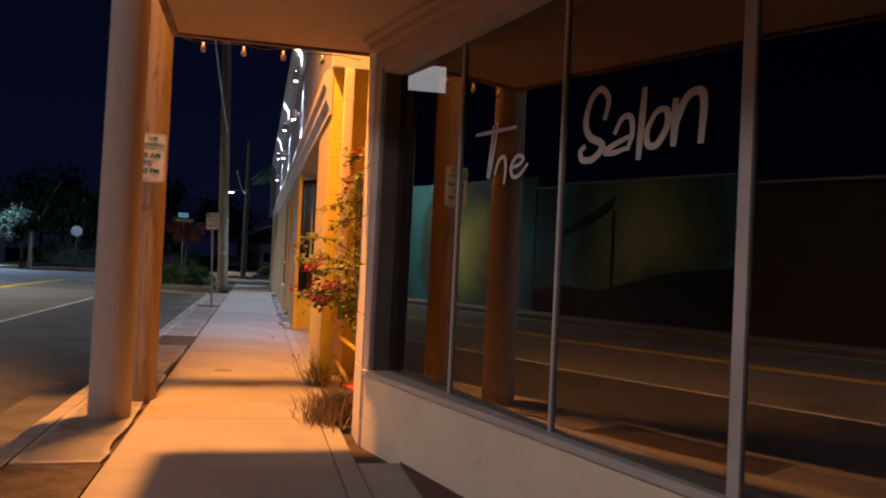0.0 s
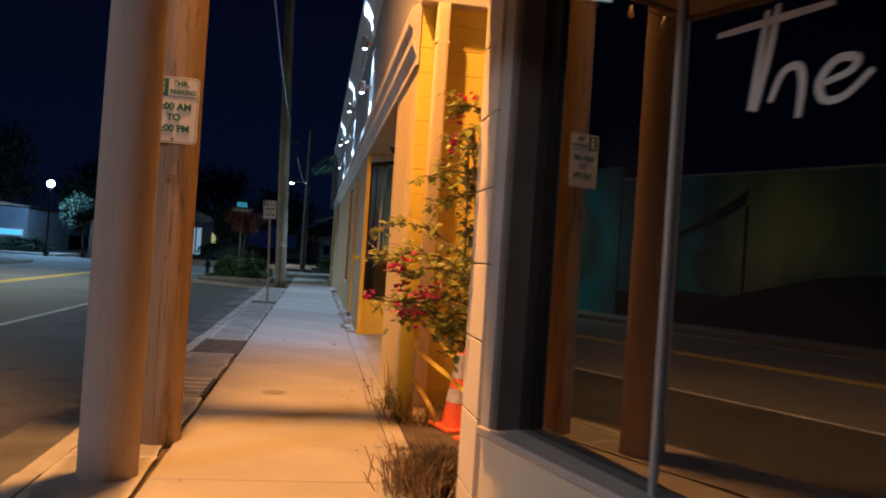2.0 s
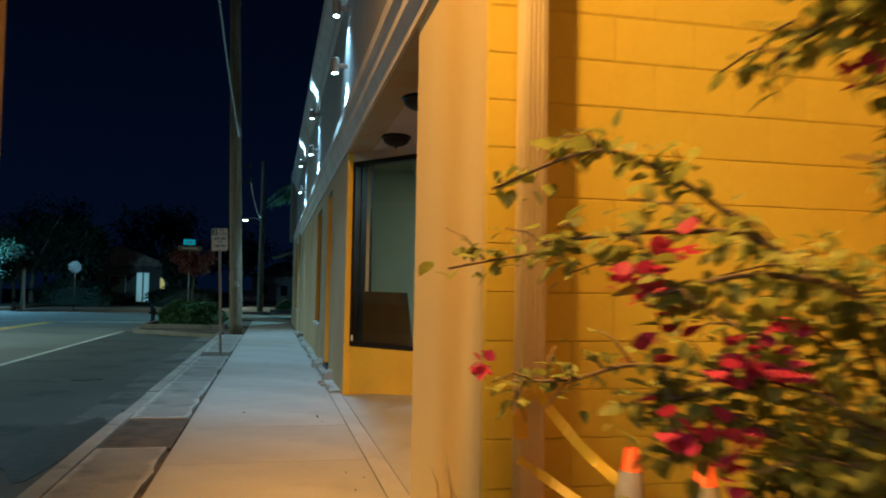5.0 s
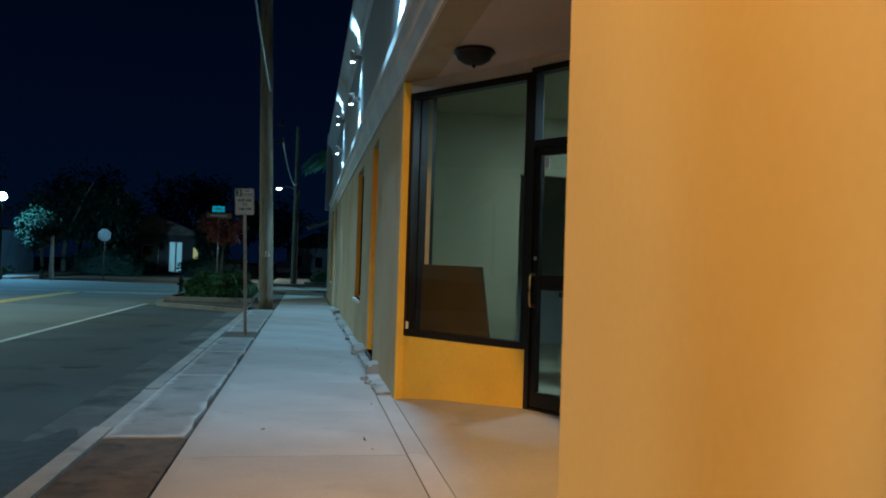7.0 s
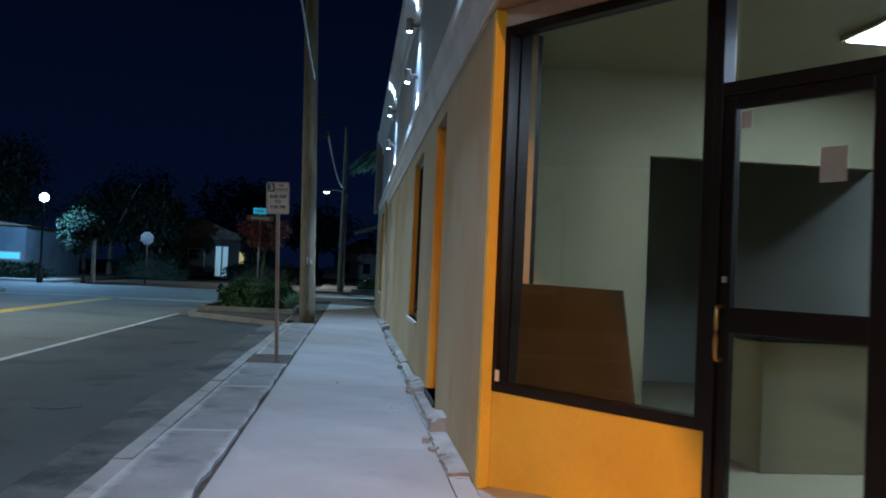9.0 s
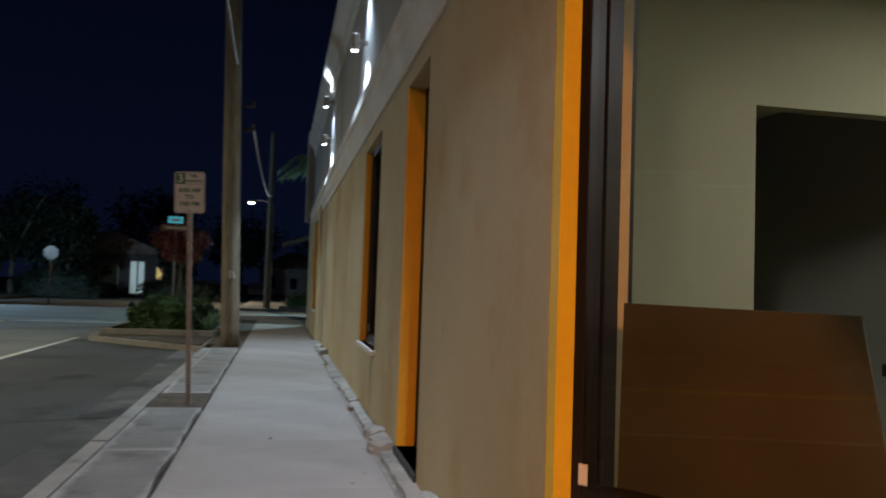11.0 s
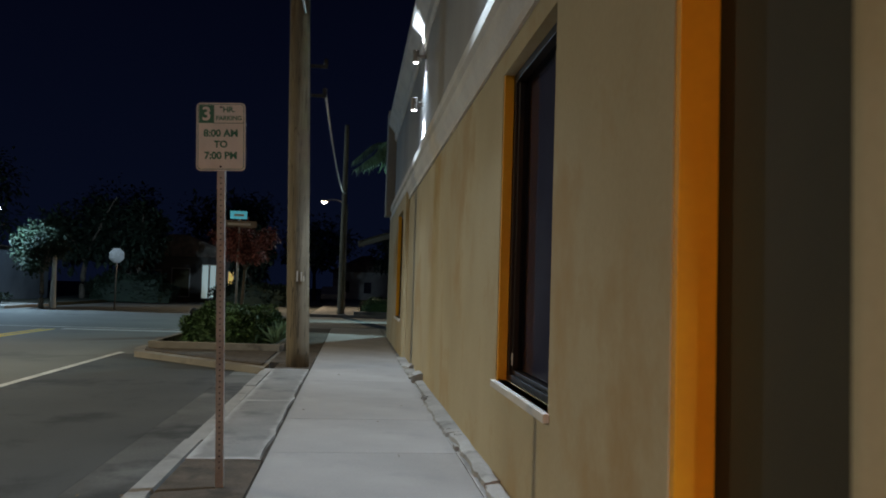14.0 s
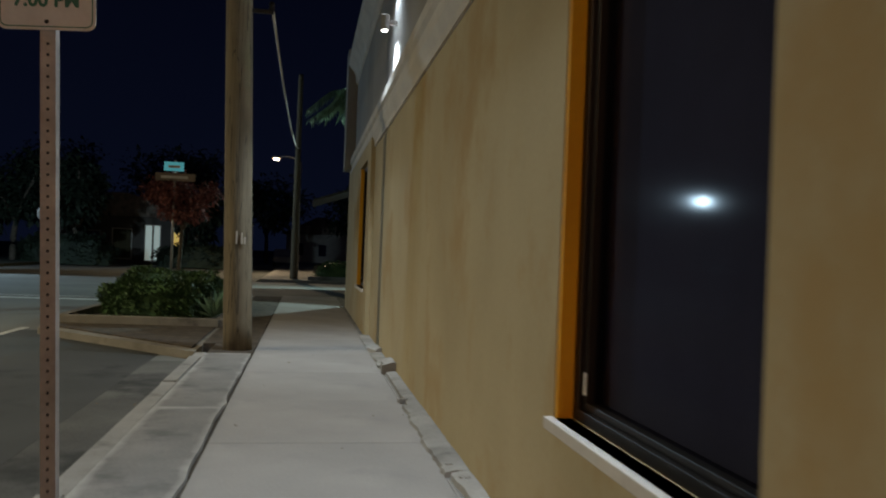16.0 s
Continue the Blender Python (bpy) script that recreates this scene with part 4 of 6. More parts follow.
def cable(label, a, b, sag, r, mat):
    pts = [Vector(a).lerp(Vector(b), k / 24) - Vector((0, 0, sag * 4 * (k / 24) * (1 - k / 24))) for k in range(25)]
    return tagged(part("overhead_cable", tube(pts, r, 6), mat, smooth=True), label, "cable", "overhead cables")


cable("pale overhead cable between utility poles", (-1.63, 30.0, 4.66), (-1.55, 56.0, 6.0), 0.55, 0.02, M["sign_white"])
cable("dark overhead cable between utility poles", (-1.95, 7.86, 8.4), (-2.0, 29.85, 5.9), 0.5, 0.02, M["galvanised"])
cable("dark overhead cable between utility poles", (-1.95, 7.1, 9.2), (-2.05, 29.9, 9.9), 0.7, 0.015, M["black"])


def rounded(w, h, r, n=6):
    pts = []
    for cx, cy, a0 in ((w / 2 - r, h / 2 - r, 0), (-w / 2 + r, h / 2 - r, 90), (-w / 2 + r, -h / 2 + r, 180), (w / 2 - r, -h / 2 + r, 270)):
        pts += [(cx + r * math.cos(radians(a0 + 90 * k / n)), cy + r * math.sin(radians(a0 + 90 * k / n))) for k in range(n + 1)]
    return pts


def sign_face(parent, m):
    """A parking sign 0.32 by 0.46, its face towards local +z."""
    W, H = 0.322, 0.457
    plate = part("plate", prism(rounded(W, H, 0.03), "z", -0.002, 0.001), M["sign_white"], parent, "white sign plate", at=m)
    outer, inner = rounded(W - 0.018, H - 0.018, 0.024), rounded(W - 0.026, H - 0.026, 0.021)
    bm = bmesh.new()
    o = [bm.verts.new((x, y, 0.0016)) for x, y in outer]
    i = [bm.verts.new((x, y, 0.0016)) for x, y in inner]
    for k in range(len(o)):
        j = (k + 1) % len(o)
        bm.faces.new((o[k], o[j], i[j], i[k]))
    part("border", bm, M["sign_green"], plate, "green border line")
    part("badge", box(-0.145, -0.045, 0.092, 0.213, 0.0012, 0.002), M["sign_green"], plate, "green square")
    part("divider", box(-0.045, 0.148, 0.090, 0.094, 0.0012, 0.002), M["sign_green"], plate)
    words("3", 0.125, M["sign_white"], plate, pose(-0.095, 0.150, 0.0035), bold=0.003)
    words("HR.", 0.052, M["sign_green"], plate, pose(0.052, 0.182, 0.0025), bold=0.0015)
    words("PARKING", 0.041, M["sign_green"], plate, pose(0.052, 0.124, 0.0025), bold=0.0012)
    words("8:00 AM", 0.066, M["sign_green"], plate, pose(0.0, 0.022, 0.0025), bold=0.0022)
    words("TO", 0.062, M["sign_green"], plate, pose(0.0, -0.052, 0.0025), bold=0.0022)
    words("7:00 PM", 0.066, M["sign_green"], plate, pose(0.0, -0.128, 0.0025), bold=0.0022)
    for y in (0.2, -0.2):
        part("bolt", lathe([(0.0, 0.004), (0.007, 0.003), (0.008, 0.0)], 8), M["iron"], plate, at=pose(0, y, 0.001))
    return plate


parking_sign = thing("parking_sign", "white and green parking sign on a perforated steel post", "sign", at=pose(-1.865, 22.03, 0, 0, -2.2, 0))
sign_face(parking_sign, pose(0, -0.035, 2.305, 90, 0, -3))
bm = bmesh.new()
prism([(-0.025, -0.022), (0.025, -0.022), (0.025, 0.022), (0.018, 0.022), (0.018, -0.015), (-0.018, -0.015), (-0.018, 0.022), (-0.025, 0.022)], "z", -0.1, 2.50, bm)
part("post", bm, M["galvanised"], parking_sign, "pinkish galvanised post")
hole = to_mesh("hole", lathe([(0.0, 0.001), (0.0055, 0.001), (0.0055, -0.001)], 8), M["black"])
for k in range(52):
    part("hole", hole, None, parking_sign, at=pose(0, -0.0225, 0.12 + k * 0.0375, 90))
pole_sign = thing("parking_sign", "white and green parking sign nailed to a wooden pole", "sign", at=pose(-1.785, 7.86, 0))
sign_face(pole_sign, pose(-0.015, -0.158, 2.30, 90, 0, 1))

# ---- wall lamps ----
LAMP_Y = (16.05, 22.55, 29.25)
led_body = [(0.052, 0.0), (0.055, 0.006), (0.055, 0.194), (0.052, 0.20)]
for y in LAMP_Y:
    for z, up in ((5.0, True), (4.22, False)):
        lamp = thing("wall_lamp", "small cylindrical wall lamp shining along the wall", "wall lamp", "wall lamps", pose(-0.16, y, z))
        part("body", lathe([(0.0, 0.012), (0.046, 0.012), *led_body, (0.046, 0.188), (0.0, 0.188)], 16), M["galvanised"], lamp)
        part("bracket", box(0.05, 0.162, -0.025, 0.025, 0.07, 0.13, 0.004), M["galvanised"], lamp)
        part("lens", lathe([(0.0, 0.0), (0.036, 0.0), (0.036, -0.010), (0.0, -0.014)], 16), M["led"], lamp, "glowing lens")
        if up:
            part("lens", lathe([(0.0, 0.20), (0.034, 0.20), (0.034, 0.206), (0.0, 0.208)], 16), M["led"], lamp, "glowing lens")
            spot("wall_lamp_up", (-0.16, y, z + 0.23), (-0.10, y, z + 1.0), 110, COOL, 90, 0.5, 0.03)
        spot("wall_lamp_down", (-0.16, y, z - 0.03), (-0.15, y, z - 1.0), 120 if up else 450, COOL, 118, 0.9, 0.03)

# ---- lamps in the entrance ceiling ----
for x, y in ((0.42, 14.3), (0.36, 12.5)):
    lamp = thing("ceiling_lamp", "unlit dark bowl lamp on the entrance ceiling", "ceiling lamp", "entrance lamps", pose(x, y, 3.065))
    part("rim", lathe([(0.0, 0.0), (0.16, 0.0), (0.175, -0.02), (0.16, -0.035), (0.0, -0.035)], 24), M["bronze"], lamp, smooth=True)
    part("bowl", lathe([(0.15, -0.036), (0.135, -0.075), (0.09, -0.105), (0.03, -0.118), (0.0, -0.12)], 24), M["iron"], lamp, "dark glass bowl", True)
    part("finial", lathe([(0.0, -0.12), (0.014, -0.122), (0.016, -0.135), (0.0, -0.15)], 10), M["bronze"], lamp, smooth=True)

# ---- downpipe and planted gap ----
downpipe = thing("downpipe", "pale square downpipe on the mustard wall", "downpipe", at=pose(0.18, 8.86, 0))
part("pipe", box(-0.055, 0.055, -0.11, 0.0, 0.12, 3.60, 0.012), M["cream"], downpipe)
for z in (0.22, 3.25):
    part("strap", box(-0.062, 0.062, -0.113, 0.03, z, z + 0.025, 0.003), M["cream"], downpipe)
for x in (-0.03, -0.01, 0.01, 0.03):
    part("flute", box(x - 0.006, x + 0.006, -0.114, -0.108, 0.16, 3.55, 0.002), M["cream"], downpipe)
part("shoe", prism([(-0.11, 0.14), (0.0, 0.14), (0.0, 0.04), (-0.2, 0.0), (-0.2, 0.07), (-0.11, 0.12)], "x", -0.055, 0.055), M["cream"], downpipe)
tagged(part("ground_bed", box(0.0, 6.0, 6.44, 8.92, -0.4, 0.015), M["dirt"]), "bare dirt bed between the two buildings", "ground", kind="structure")
tagged(part("wall_gap_rear", box(5.6, 5.9, 6.44, 8.92, -0.3, 3.4), M["cream"]), "plain wall closing the gap", "wall", kind="structure")


def traffic_cone(x, y, h, tilt):
    c = thing("traffic_cone", "orange traffic cone with white bands standing in the bed", "traffic cone", "traffic cones", pose(x, y, 0.015, tilt, tilt * 0.6, 20))
    part("base", box(-0.17, 0.17, -0.17, 0.17, 0.0, 0.03, 0.012), M["cone"], c)
    r = lambda z: 0.125 - 0.095 * z / h
    part("cone", lathe([(r(0.03), 0.03), (r(h * 0.45), h * 0.45), (r(h), h), (0.02, h), (0.02, h - 0.05)], 20), M["cone"], c, smooth=True)
    for a, b in ((0.32, 0.48), (0.60, 0.88)):
        part("band", lathe([(r(h * a) + 0.002, h * a), (r(h * b) + 0.002, h * b)], 20), M["reflective"], c, "white reflective band", True)
    return c


traffic_cone(0.45, 8.44, 0.70, 2)
traffic_cone(0.58, 8.0, 0.74, -3)
bollard = thing("pipe_stub", "yellow painted steel pipe stub with a cap", "pipe", at=pose(0.76, 7.75, 0.07))
part("pipe", lathe([(0.055, -0.06), (0.055, 0.70), (0.05, 0.71)], 16), M["pipe_yellow"], bollard, smooth=True)
part("cap", lathe([(0.05, 0.66), (0.085, 0.66), (0.09, 0.68), (0.085, 0.72), (0.06, 0.735), (0.0, 0.74)], 16), M["pipe_yellow"], bollard, smooth=True)


def ribbon(points, width, mat, parent, twist=1.2):
    pts = curve_points(points, 10)
    bm = bmesh.new()
    row = []
    for k, p in enumerate(pts):
        d = (pts[min(k + 1, len(pts) - 1)] - pts[max(k - 1, 0)]).normalized()
        s = d.cross(Vector((0, 1, 0.2))).normalized()
        s = Matrix.Rotation(twist * math.sin(k * 0.35), 3, d) @ s
        row.append((bm.verts.new(p + s * width / 2), bm.verts.new(p - s * width / 2)))
    for (a, b), (c, d) in zip(row, row[1:]):
        bm.faces.new((a, b, d, c))
    return part("ribbon", bm, mat, parent)


tape = thing("barrier_tape", "yellow barrier tape tied to the downpipe", "barrier tape")
ribbon([(0.13, 8.73, 0.95), (0.18, 8.72, 0.90), (0.30, 8.58, 0.72), (0.37, 8.50, 0.64), (0.45, 8.43, 0.56)], 0.045, M["tape"], tape, 0.5)
ribbon([(0.11, 8.73, 0.62), (0.20, 8.66, 0.56), (0.37, 8.40, 0.44), (0.50, 8.28, 0.35), (0.66, 7.9, 0.50), (0.76, 7.70, 0.60)], 0.04, M["tape"], tape, 0.7)
ribbon([(0.20, 8.735, 0.93), (0.15, 8.73, 0.88), (0.12, 8.735, 0.78), (0.13, 8.73, 0.70)], 0.06, M["tape"], tape, 0.5)
ribbon([(0.12, 8.73, 0.36), (0.18, 8.72, 0.28), (0.27, 8.60, 0.13), (0.32, 8.55, 0.05)], 0.04, M["tape"], tape, 0.5)

# bougainvillea
random.seed(11)
shrub = thing("bougainvillea", "leggy bougainvillea with green leaves and magenta flowers", "shrub", at=pose(0, 0, 0))
stems, leaves = bmesh.new(), bmesh.new()


def branch(*points, thick=3, spread=0.028, size=1.0):
    """A thin arching branch with leaves along it and side twigs."""
    line = curve_points(list(points), 10)
    n = len(line)
    part("branch", tube(line, [0.008 * (1 - 0.75 * k / n) + 0.002 for k in range(n)], 6), M["stem"], shrub, smooth=True)
    for k in range(int(n * 0.3), n):
        for _ in range(thick):
            p = line[k] + Vector((random.gauss(0, spread), random.gauss(0, spread), random.gauss(0, spread)))
            ovate_into(leaves, p, (random.uniform(-1, 0.6), random.uniform(-0.6, 1), random.uniform(-0.6, 0.6)), random.uniform(0.036, 0.068) * size, 0.72)
        if random.random() < 0.30:
            q = line[k]
            end = q + Vector((random.uniform(-0.17, 0.08), random.uniform(-0.08, 0.14), random.uniform(-0.10, 0.10)))
            tube([q, q.lerp(end, 0.5) + Vector((0, 0, 0.02)), end], [0.004, 0.003, 0.002], 5, stems)
            for _ in range(2 + 2 * thick):
                ovate_into(leaves, q.lerp(end, random.uniform(0.2, 1.05)) + Vector((random.gauss(0, 0.015),) * 3), (random.uniform(-1, 0.5), random.uniform(-0.5, 1), random.uniform(-0.5, 0.5)), random.uniform(0.03, 0.058) * size, 0.64)


# long arching shoots over the pavement
branch((0.62, 7.35, 0.0), (0.59, 7.38, 0.61), (0.49, 7.44, 1.06), (0.28, 7.59, 1.28), (-0.04, 7.69, 1.43), (-0.22, 7.69, 1.41), (-0.42, 7.74, 1.37), thick=2)
branch((0.62, 7.35, 0.0), (0.55, 7.14, 0.82), (0.37, 7.12, 1.26), (0.11, 7.18, 1.49), (-0.09, 7.19, 1.60), (-0.25, 7.16, 1.61), (-0.44, 7.22, 1.53), thick=2)
branch((0.60, 7.30, 0.4), (0.50, 7.26, 0.92), (0.27, 7.32, 1.07), (-0.01, 7.37, 1.13), (-0.20, 7.35, 1.10), (-0.34, 7.40, 1.09), thick=1)
branch((0.55, 7.10, 0.7), (0.30, 6.98, 1.20), (0.02, 6.90, 1.40), (-0.20, 6.90, 1.42), (-0.40, 7.0, 1.40), thick=3)
branch((0.50, 7.0, 0.8), (0.22, 6.85, 1.25), (-0.05, 6.78, 1.34), (-0.28, 6.80, 1.30), thick=3)
# the bushy lower part
branch((0.60, 7.30, 0.3), (0.40, 7.08, 0.83), (0.09, 6.87, 1.03), (-0.10, 6.85, 1.06), (-0.24, 6.82, 1.02), thick=4)
branch((0.62, 7.35, 0.6), (0.33, 7.09, 1.03), (0.07, 6.91, 1.16), (-0.08, 6.88, 1.13), (-0.22, 6.84, 1.12), thick=4)
branch((0.62, 7.35, 0.5), (0.55, 7.27, 1.03), (0.30, 7.17, 1.24), (0.10, 7.10, 1.22), thick=3)
branch((0.50, 6.95, 0.6), (0.28, 6.78, 0.98), (0.10, 6.70, 1.08), (-0.02, 6.68, 0.98), thick=4)
branch((0.55, 7.10, 0.5), (0.34, 6.95, 0.88), (0.14, 6.90, 0.97), (0.0, 6.88, 0.90), thick=4)
branch((0.58, 7.10, 0.6), (0.42, 7.0, 1.0), (0.26, 6.92, 1.28), (0.12, 6.88, 1.36), thick=3)
branch((0.50, 7.05, 0.7), (0.36, 6.95, 0.98), (0.20, 6.92, 0.92), (0.12, 6.92, 0.80), thick=3)
branch((0.52, 7.10, 0.8), (0.42, 7.05, 1.05), (0.30, 7.05, 0.95), (0.24, 7.06, 0.82), thick=3)
# the upright stems against the pier
branch((0.60, 7.30, 0.0), (0.58, 7.12, 1.0), (0.42, 6.92, 1.60), (0.22, 6.76, 1.86), (0.02, 6.67, 1.93), (-0.15, 6.64, 1.88), thick=3)
branch((0.58, 7.10, 1.2), (0.40, 6.92, 1.75), (0.16, 6.78, 1.80), (0.0, 6.72, 1.76), (-0.10, 6.70, 1.70), thick=2)
branch((0.56, 7.08, 1.5), (0.40, 6.92, 1.98), (0.19, 6.80, 2.10), (0.05, 6.74, 2.09), thick=3)
branch((0.55, 7.0, 1.6), (0.38, 6.88, 2.12), (0.20, 6.76, 2.30), (0.06, 6.70, 2.33), (0.0, 6.70, 2.30), thick=2)
branch((0.50, 6.90, 1.0), (0.34, 6.78, 1.50), (0.20, 6.70, 1.78), (0.10, 6.66, 1.95), thick=3)
branch((0.45, 6.85, 0.8), (0.28, 6.72, 1.20), (0.18, 6.66, 1.45), (0.12, 6.64, 1.62), thick=3, size=1.25)
branch((0.30, 6.75, 1.2), (0.10, 6.54, 1.95), (0.045, 6.47, 2.15), (0.05, 6.44, 1.7), (0.06, 6.42, 1.25), thick=2, spread=0.018)


def flower(x, y, z, n=9):
    """A loose cluster of papery bracts."""
    bracts = bmesh.new()
    for _ in range(n):
        p = Vector((x + random.gauss(0, 0.022), y + random.gauss(0, 0.022), z + random.gauss(0, 0.02)))
        ovate_into(bracts, p, (random.uniform(-1, 1), random.uniform(-1, 0.4), random.uniform(-0.4, 1)), random.uniform(0.03, 0.048), 0.95, 0.1)
    tagged(part("flower", bracts, M["bract"], shrub, "magenta flower cluster"), kind="stuff")


for x, y, z in ((-0.40, 7.42, 1.11), (-0.32, 6.82, 1.31), (-0.28, 6.84, 1.34), (-0.24, 6.84, 1.30), (-0.20, 6.83, 1.38), (-0.25, 6.81, 1.20), (-0.16, 6.78, 1.18), (-0.11, 6.76, 1.19), (-0.06, 6.76, 1.16)):
    flower(x, y, z)
for x, y, z in ((-0.25, 6.76, 1.08), (-0.17, 6.75, 1.04), (-0.13, 6.76, 1.07), (-0.02, 6.79, 1.25), (0.25, 6.62, 1.36), (0.11, 6.78, 1.71)):
    flower(x, y, z, 7)
for x, y, z in ((0.02, 6.68, 2.36), (0.08, 6.68, 2.355), (0.02, 6.68, 2.24), (0.0, 6.64, 2.11), (0.055, 6.64, 2.10), (-0.03, 6.61, 2.04)):
    flower(x, y, z, 7)
tagged(part("twig", stems, M["stem"], shrub, "thin side twigs", True), kind="stuff")
tagged(part("leaves", leaves, M["leaf"], shrub, "small green leaves"), kind="stuff")

weed = thing("weed", "small leafy weed at the edge of the pavement", "weed", at=pose(0, 0, 0))
stems, leaves = bmesh.new(), bmesh.new()
for _ in range(26):
    b = Vector((random.uniform(-0.14, 0.08), random.uniform(8.55, 8.92), 0.0))
    e = b + Vector((random.uniform(-0.16, 0.1), random.uniform(-0.1, 0.1), random.uniform(0.10, 0.32)))
    tube([b, b.lerp(e, 0.5) + Vector((0.01, 0, 0.03)), e], [0.004, 0.003, 0.002], 5, stems)
    for _ in range(9):
        leaf_into(leaves, b.lerp(e, random.uniform(0.25, 1.0)), (random.uniform(-1, 1), random.uniform(-1, 1), random.uniform(-0.2, 0.7)), random.uniform(0.025, 0.05), 0.45)
tagged(part("stem", stems, M["stem"], weed), kind="stuff")
tagged(part("leaves", leaves, M["leaf"], weed), kind="stuff")
for x, y, z in ((-0.31, 8.70, 0.335), (-0.24, 8.74, 0.335), (-0.27, 8.62, 0.30)):
    petals = bmesh.new()
    for k in range(7):
        leaf_into(petals, Vector((x, y, z)), (math.cos(k * 0.9), math.sin(k * 0.9), 0.5), 0.026, 0.7, 0.1)
    tube([(x + 0.10, y, 0.02), (x + 0.03, y, 0.2), (x, y, z)], [0.003, 0.003, 0.002], 5, petals)
    part("flower", petals, M["mauve"], weed, "small mauve flower")


def grass_tuft(label, cx, cy, rx, ry, h, count, seed, upright=0.5):
    rng = random.Random(seed)
    bm = bmesh.new()
    for _ in range(count):
        b = Vector((cx + rng.gauss(0, rx * 0.5), cy + rng.gauss(0, ry * 0.5), 0.0))
        lean = Vector((rng.uniform(-1, 1), rng.uniform(-1, 1), 0)) * h * (1 - upright)
        L = h * rng.uniform(0.5, 1.1)
        m, e = b + lean * 0.4 + Vector((0, 0, L * 0.6)), b + lean + Vector((0, 0, L * rng.uniform(0.6, 1.0)))
        s = Vector((rng.uniform(-1, 1), rng.uniform(-1, 1), 0)).normalized() * 0.004
        v = [bm.verts.new(q) for q in (b - s, b + s, m + s * 0.8, m - s * 0.8, e)]
        bm.faces.new(v[:4])
        bm.faces.new((v[3], v[2], v[4]))
    t = thing("grass_tuft", label, "grass", "grass tufts")
    tagged(part("foliage", bm, M["straw"], t), kind="stuff")
    return t


grass_tuft("brown dry grass tuft beside the pier", 0.0, 6.78, 0.24, 0.26, 0.34, 900, 3, 0.3)
grass_tuft("tall dry weeds against the tan corner", -0.03, 9.15, 0.05, 0.22, 0.58, 24, 4, 0.85)
grass_tuft("dry grass in the bed", 0.35, 8.6, 0.3, 0.2, 0.22, 300, 5, 0.4)

# string of small unlit bulbs under the canopy edge
string = thing("string_lights", "string of small unlit bulbs along the canopy edge", "string lights")
xs = [-1.42 + 0.16 * k for k in range(10)]
part("wire", tube([(x, 6.47, 3.15 - 0.03 * math.sin(k * 1.9) ** 2) for k, x in enumerate(xs)], 0.004, 5), M["black"], string)
for k, x in enumerate(xs[1:-1:1]):
    if k % 2 == 0:
        b = part("bulb", lathe([(0.0, -0.085), (0.016, -0.078), (0.022, -0.06), (0.015, -0.035), (0.010, -0.03), (0.010, 0.0), (0.0, 0.0)], 10), M["sign_white"], string, "clear glass bulb", True, at=pose(x, 6.47, 3.13))

# white brush lettering on the salon glass
lettering = thing("window_lettering", "white brush lettering reading The Salon on the glass", "lettering")
STROKES = {
    "T": [[(0.0, 0.88), (0.5, 0.86), (1.0, 0.84)], [(0.56, 1.0), (0.50, 0.55), (0.40, 0.0)], [(0.47, 0.97), (0.42, 0.5), (0.36, 0.02)]],
    "h": [[(0.0, 0.35), (0.35, 0.80), (0.80, 0.85), (0.95, 0.55), (0.88, 0.0)]],
    "e": [[(0.12, 0.45), (0.62, 0.62), (0.72, 0.90), (0.38, 0.98), (0.10, 0.55), (0.18, 0.06), (0.55, 0.05), (1.0, 0.55)]],
    "S": [[(0.84, 0.54), (0.95, 0.80), (0.71, 0.97), (0.38, 0.88), (0.20, 0.58), (0.35, 0.36), (0.72, 0.25), (0.80, 0.16), (0.49, 0.04), (0.13, 0.05), (0.05, 0.17), (0.22, 0.24)]],
    "a": [[(0.36, 0.55), (0.62, 0.97), (0.92, 0.95), (1.0, 0.50), (0.84, 0.02)], [(0.95, 0.42), (0.45, 0.28), (0.02, 0.10), (0.35, 0.02), (0.80, 0.10)]],
    "l": [[(0.9, 1.0), (0.5, 0.5), (0.1, 0.0)]],
    "o": [[(0.42, 0.92), (0.10, 0.50), (0.14, 0.06), (0.55, 0.04), (0.96, 0.50), (0.94, 0.92), (0.62, 1.0), (0.30, 0.85)]],
    "n": [[(0.06, 0.95), (0.06, 0.5), (0.03, 0.02)], [(0.10, 0.45), (0.40, 0.90), (0.80, 1.0), (0.98, 0.78), (0.92, 0.0)]],
}


def brush(letter, s, z, wide, high, stroke=0.017):
    """A painted letter in a box of the glass, from s along the front and z up."""
    bm = bmesh.new()
    for n, line in enumerate(STROKES[letter]):
        pts = curve_points([(u * wide, w * high, 0) for u, w in line], 8)
        row = []
        for k, p in enumerate(pts):
            d = (pts[min(k + 1, len(pts) - 1)] - pts[max(k - 1, 0)]).normalized()
            w = stroke * (0.80 + 0.30 * math.sin(math.pi * k / (len(pts) - 1)))
            for sgn in (1, -1):
                q = p + Vector((-d.y * 1.25, d.x, 0)) * w * sgn
                xy, off = sat(s + q.x), glass_at(s + q.x) - 0.006 - 0.0008 * n
                row.append(bm.verts.new((xy[0] - SD.y * off, xy[1] + SD.x * off, z + q.y)))
        for k in range(0, len(row) - 2, 2):
            bm.faces.new((row[k], row[k + 1], row[k + 3], row[k + 2]))
    return part("letter", bm, M["letter"], lettering)


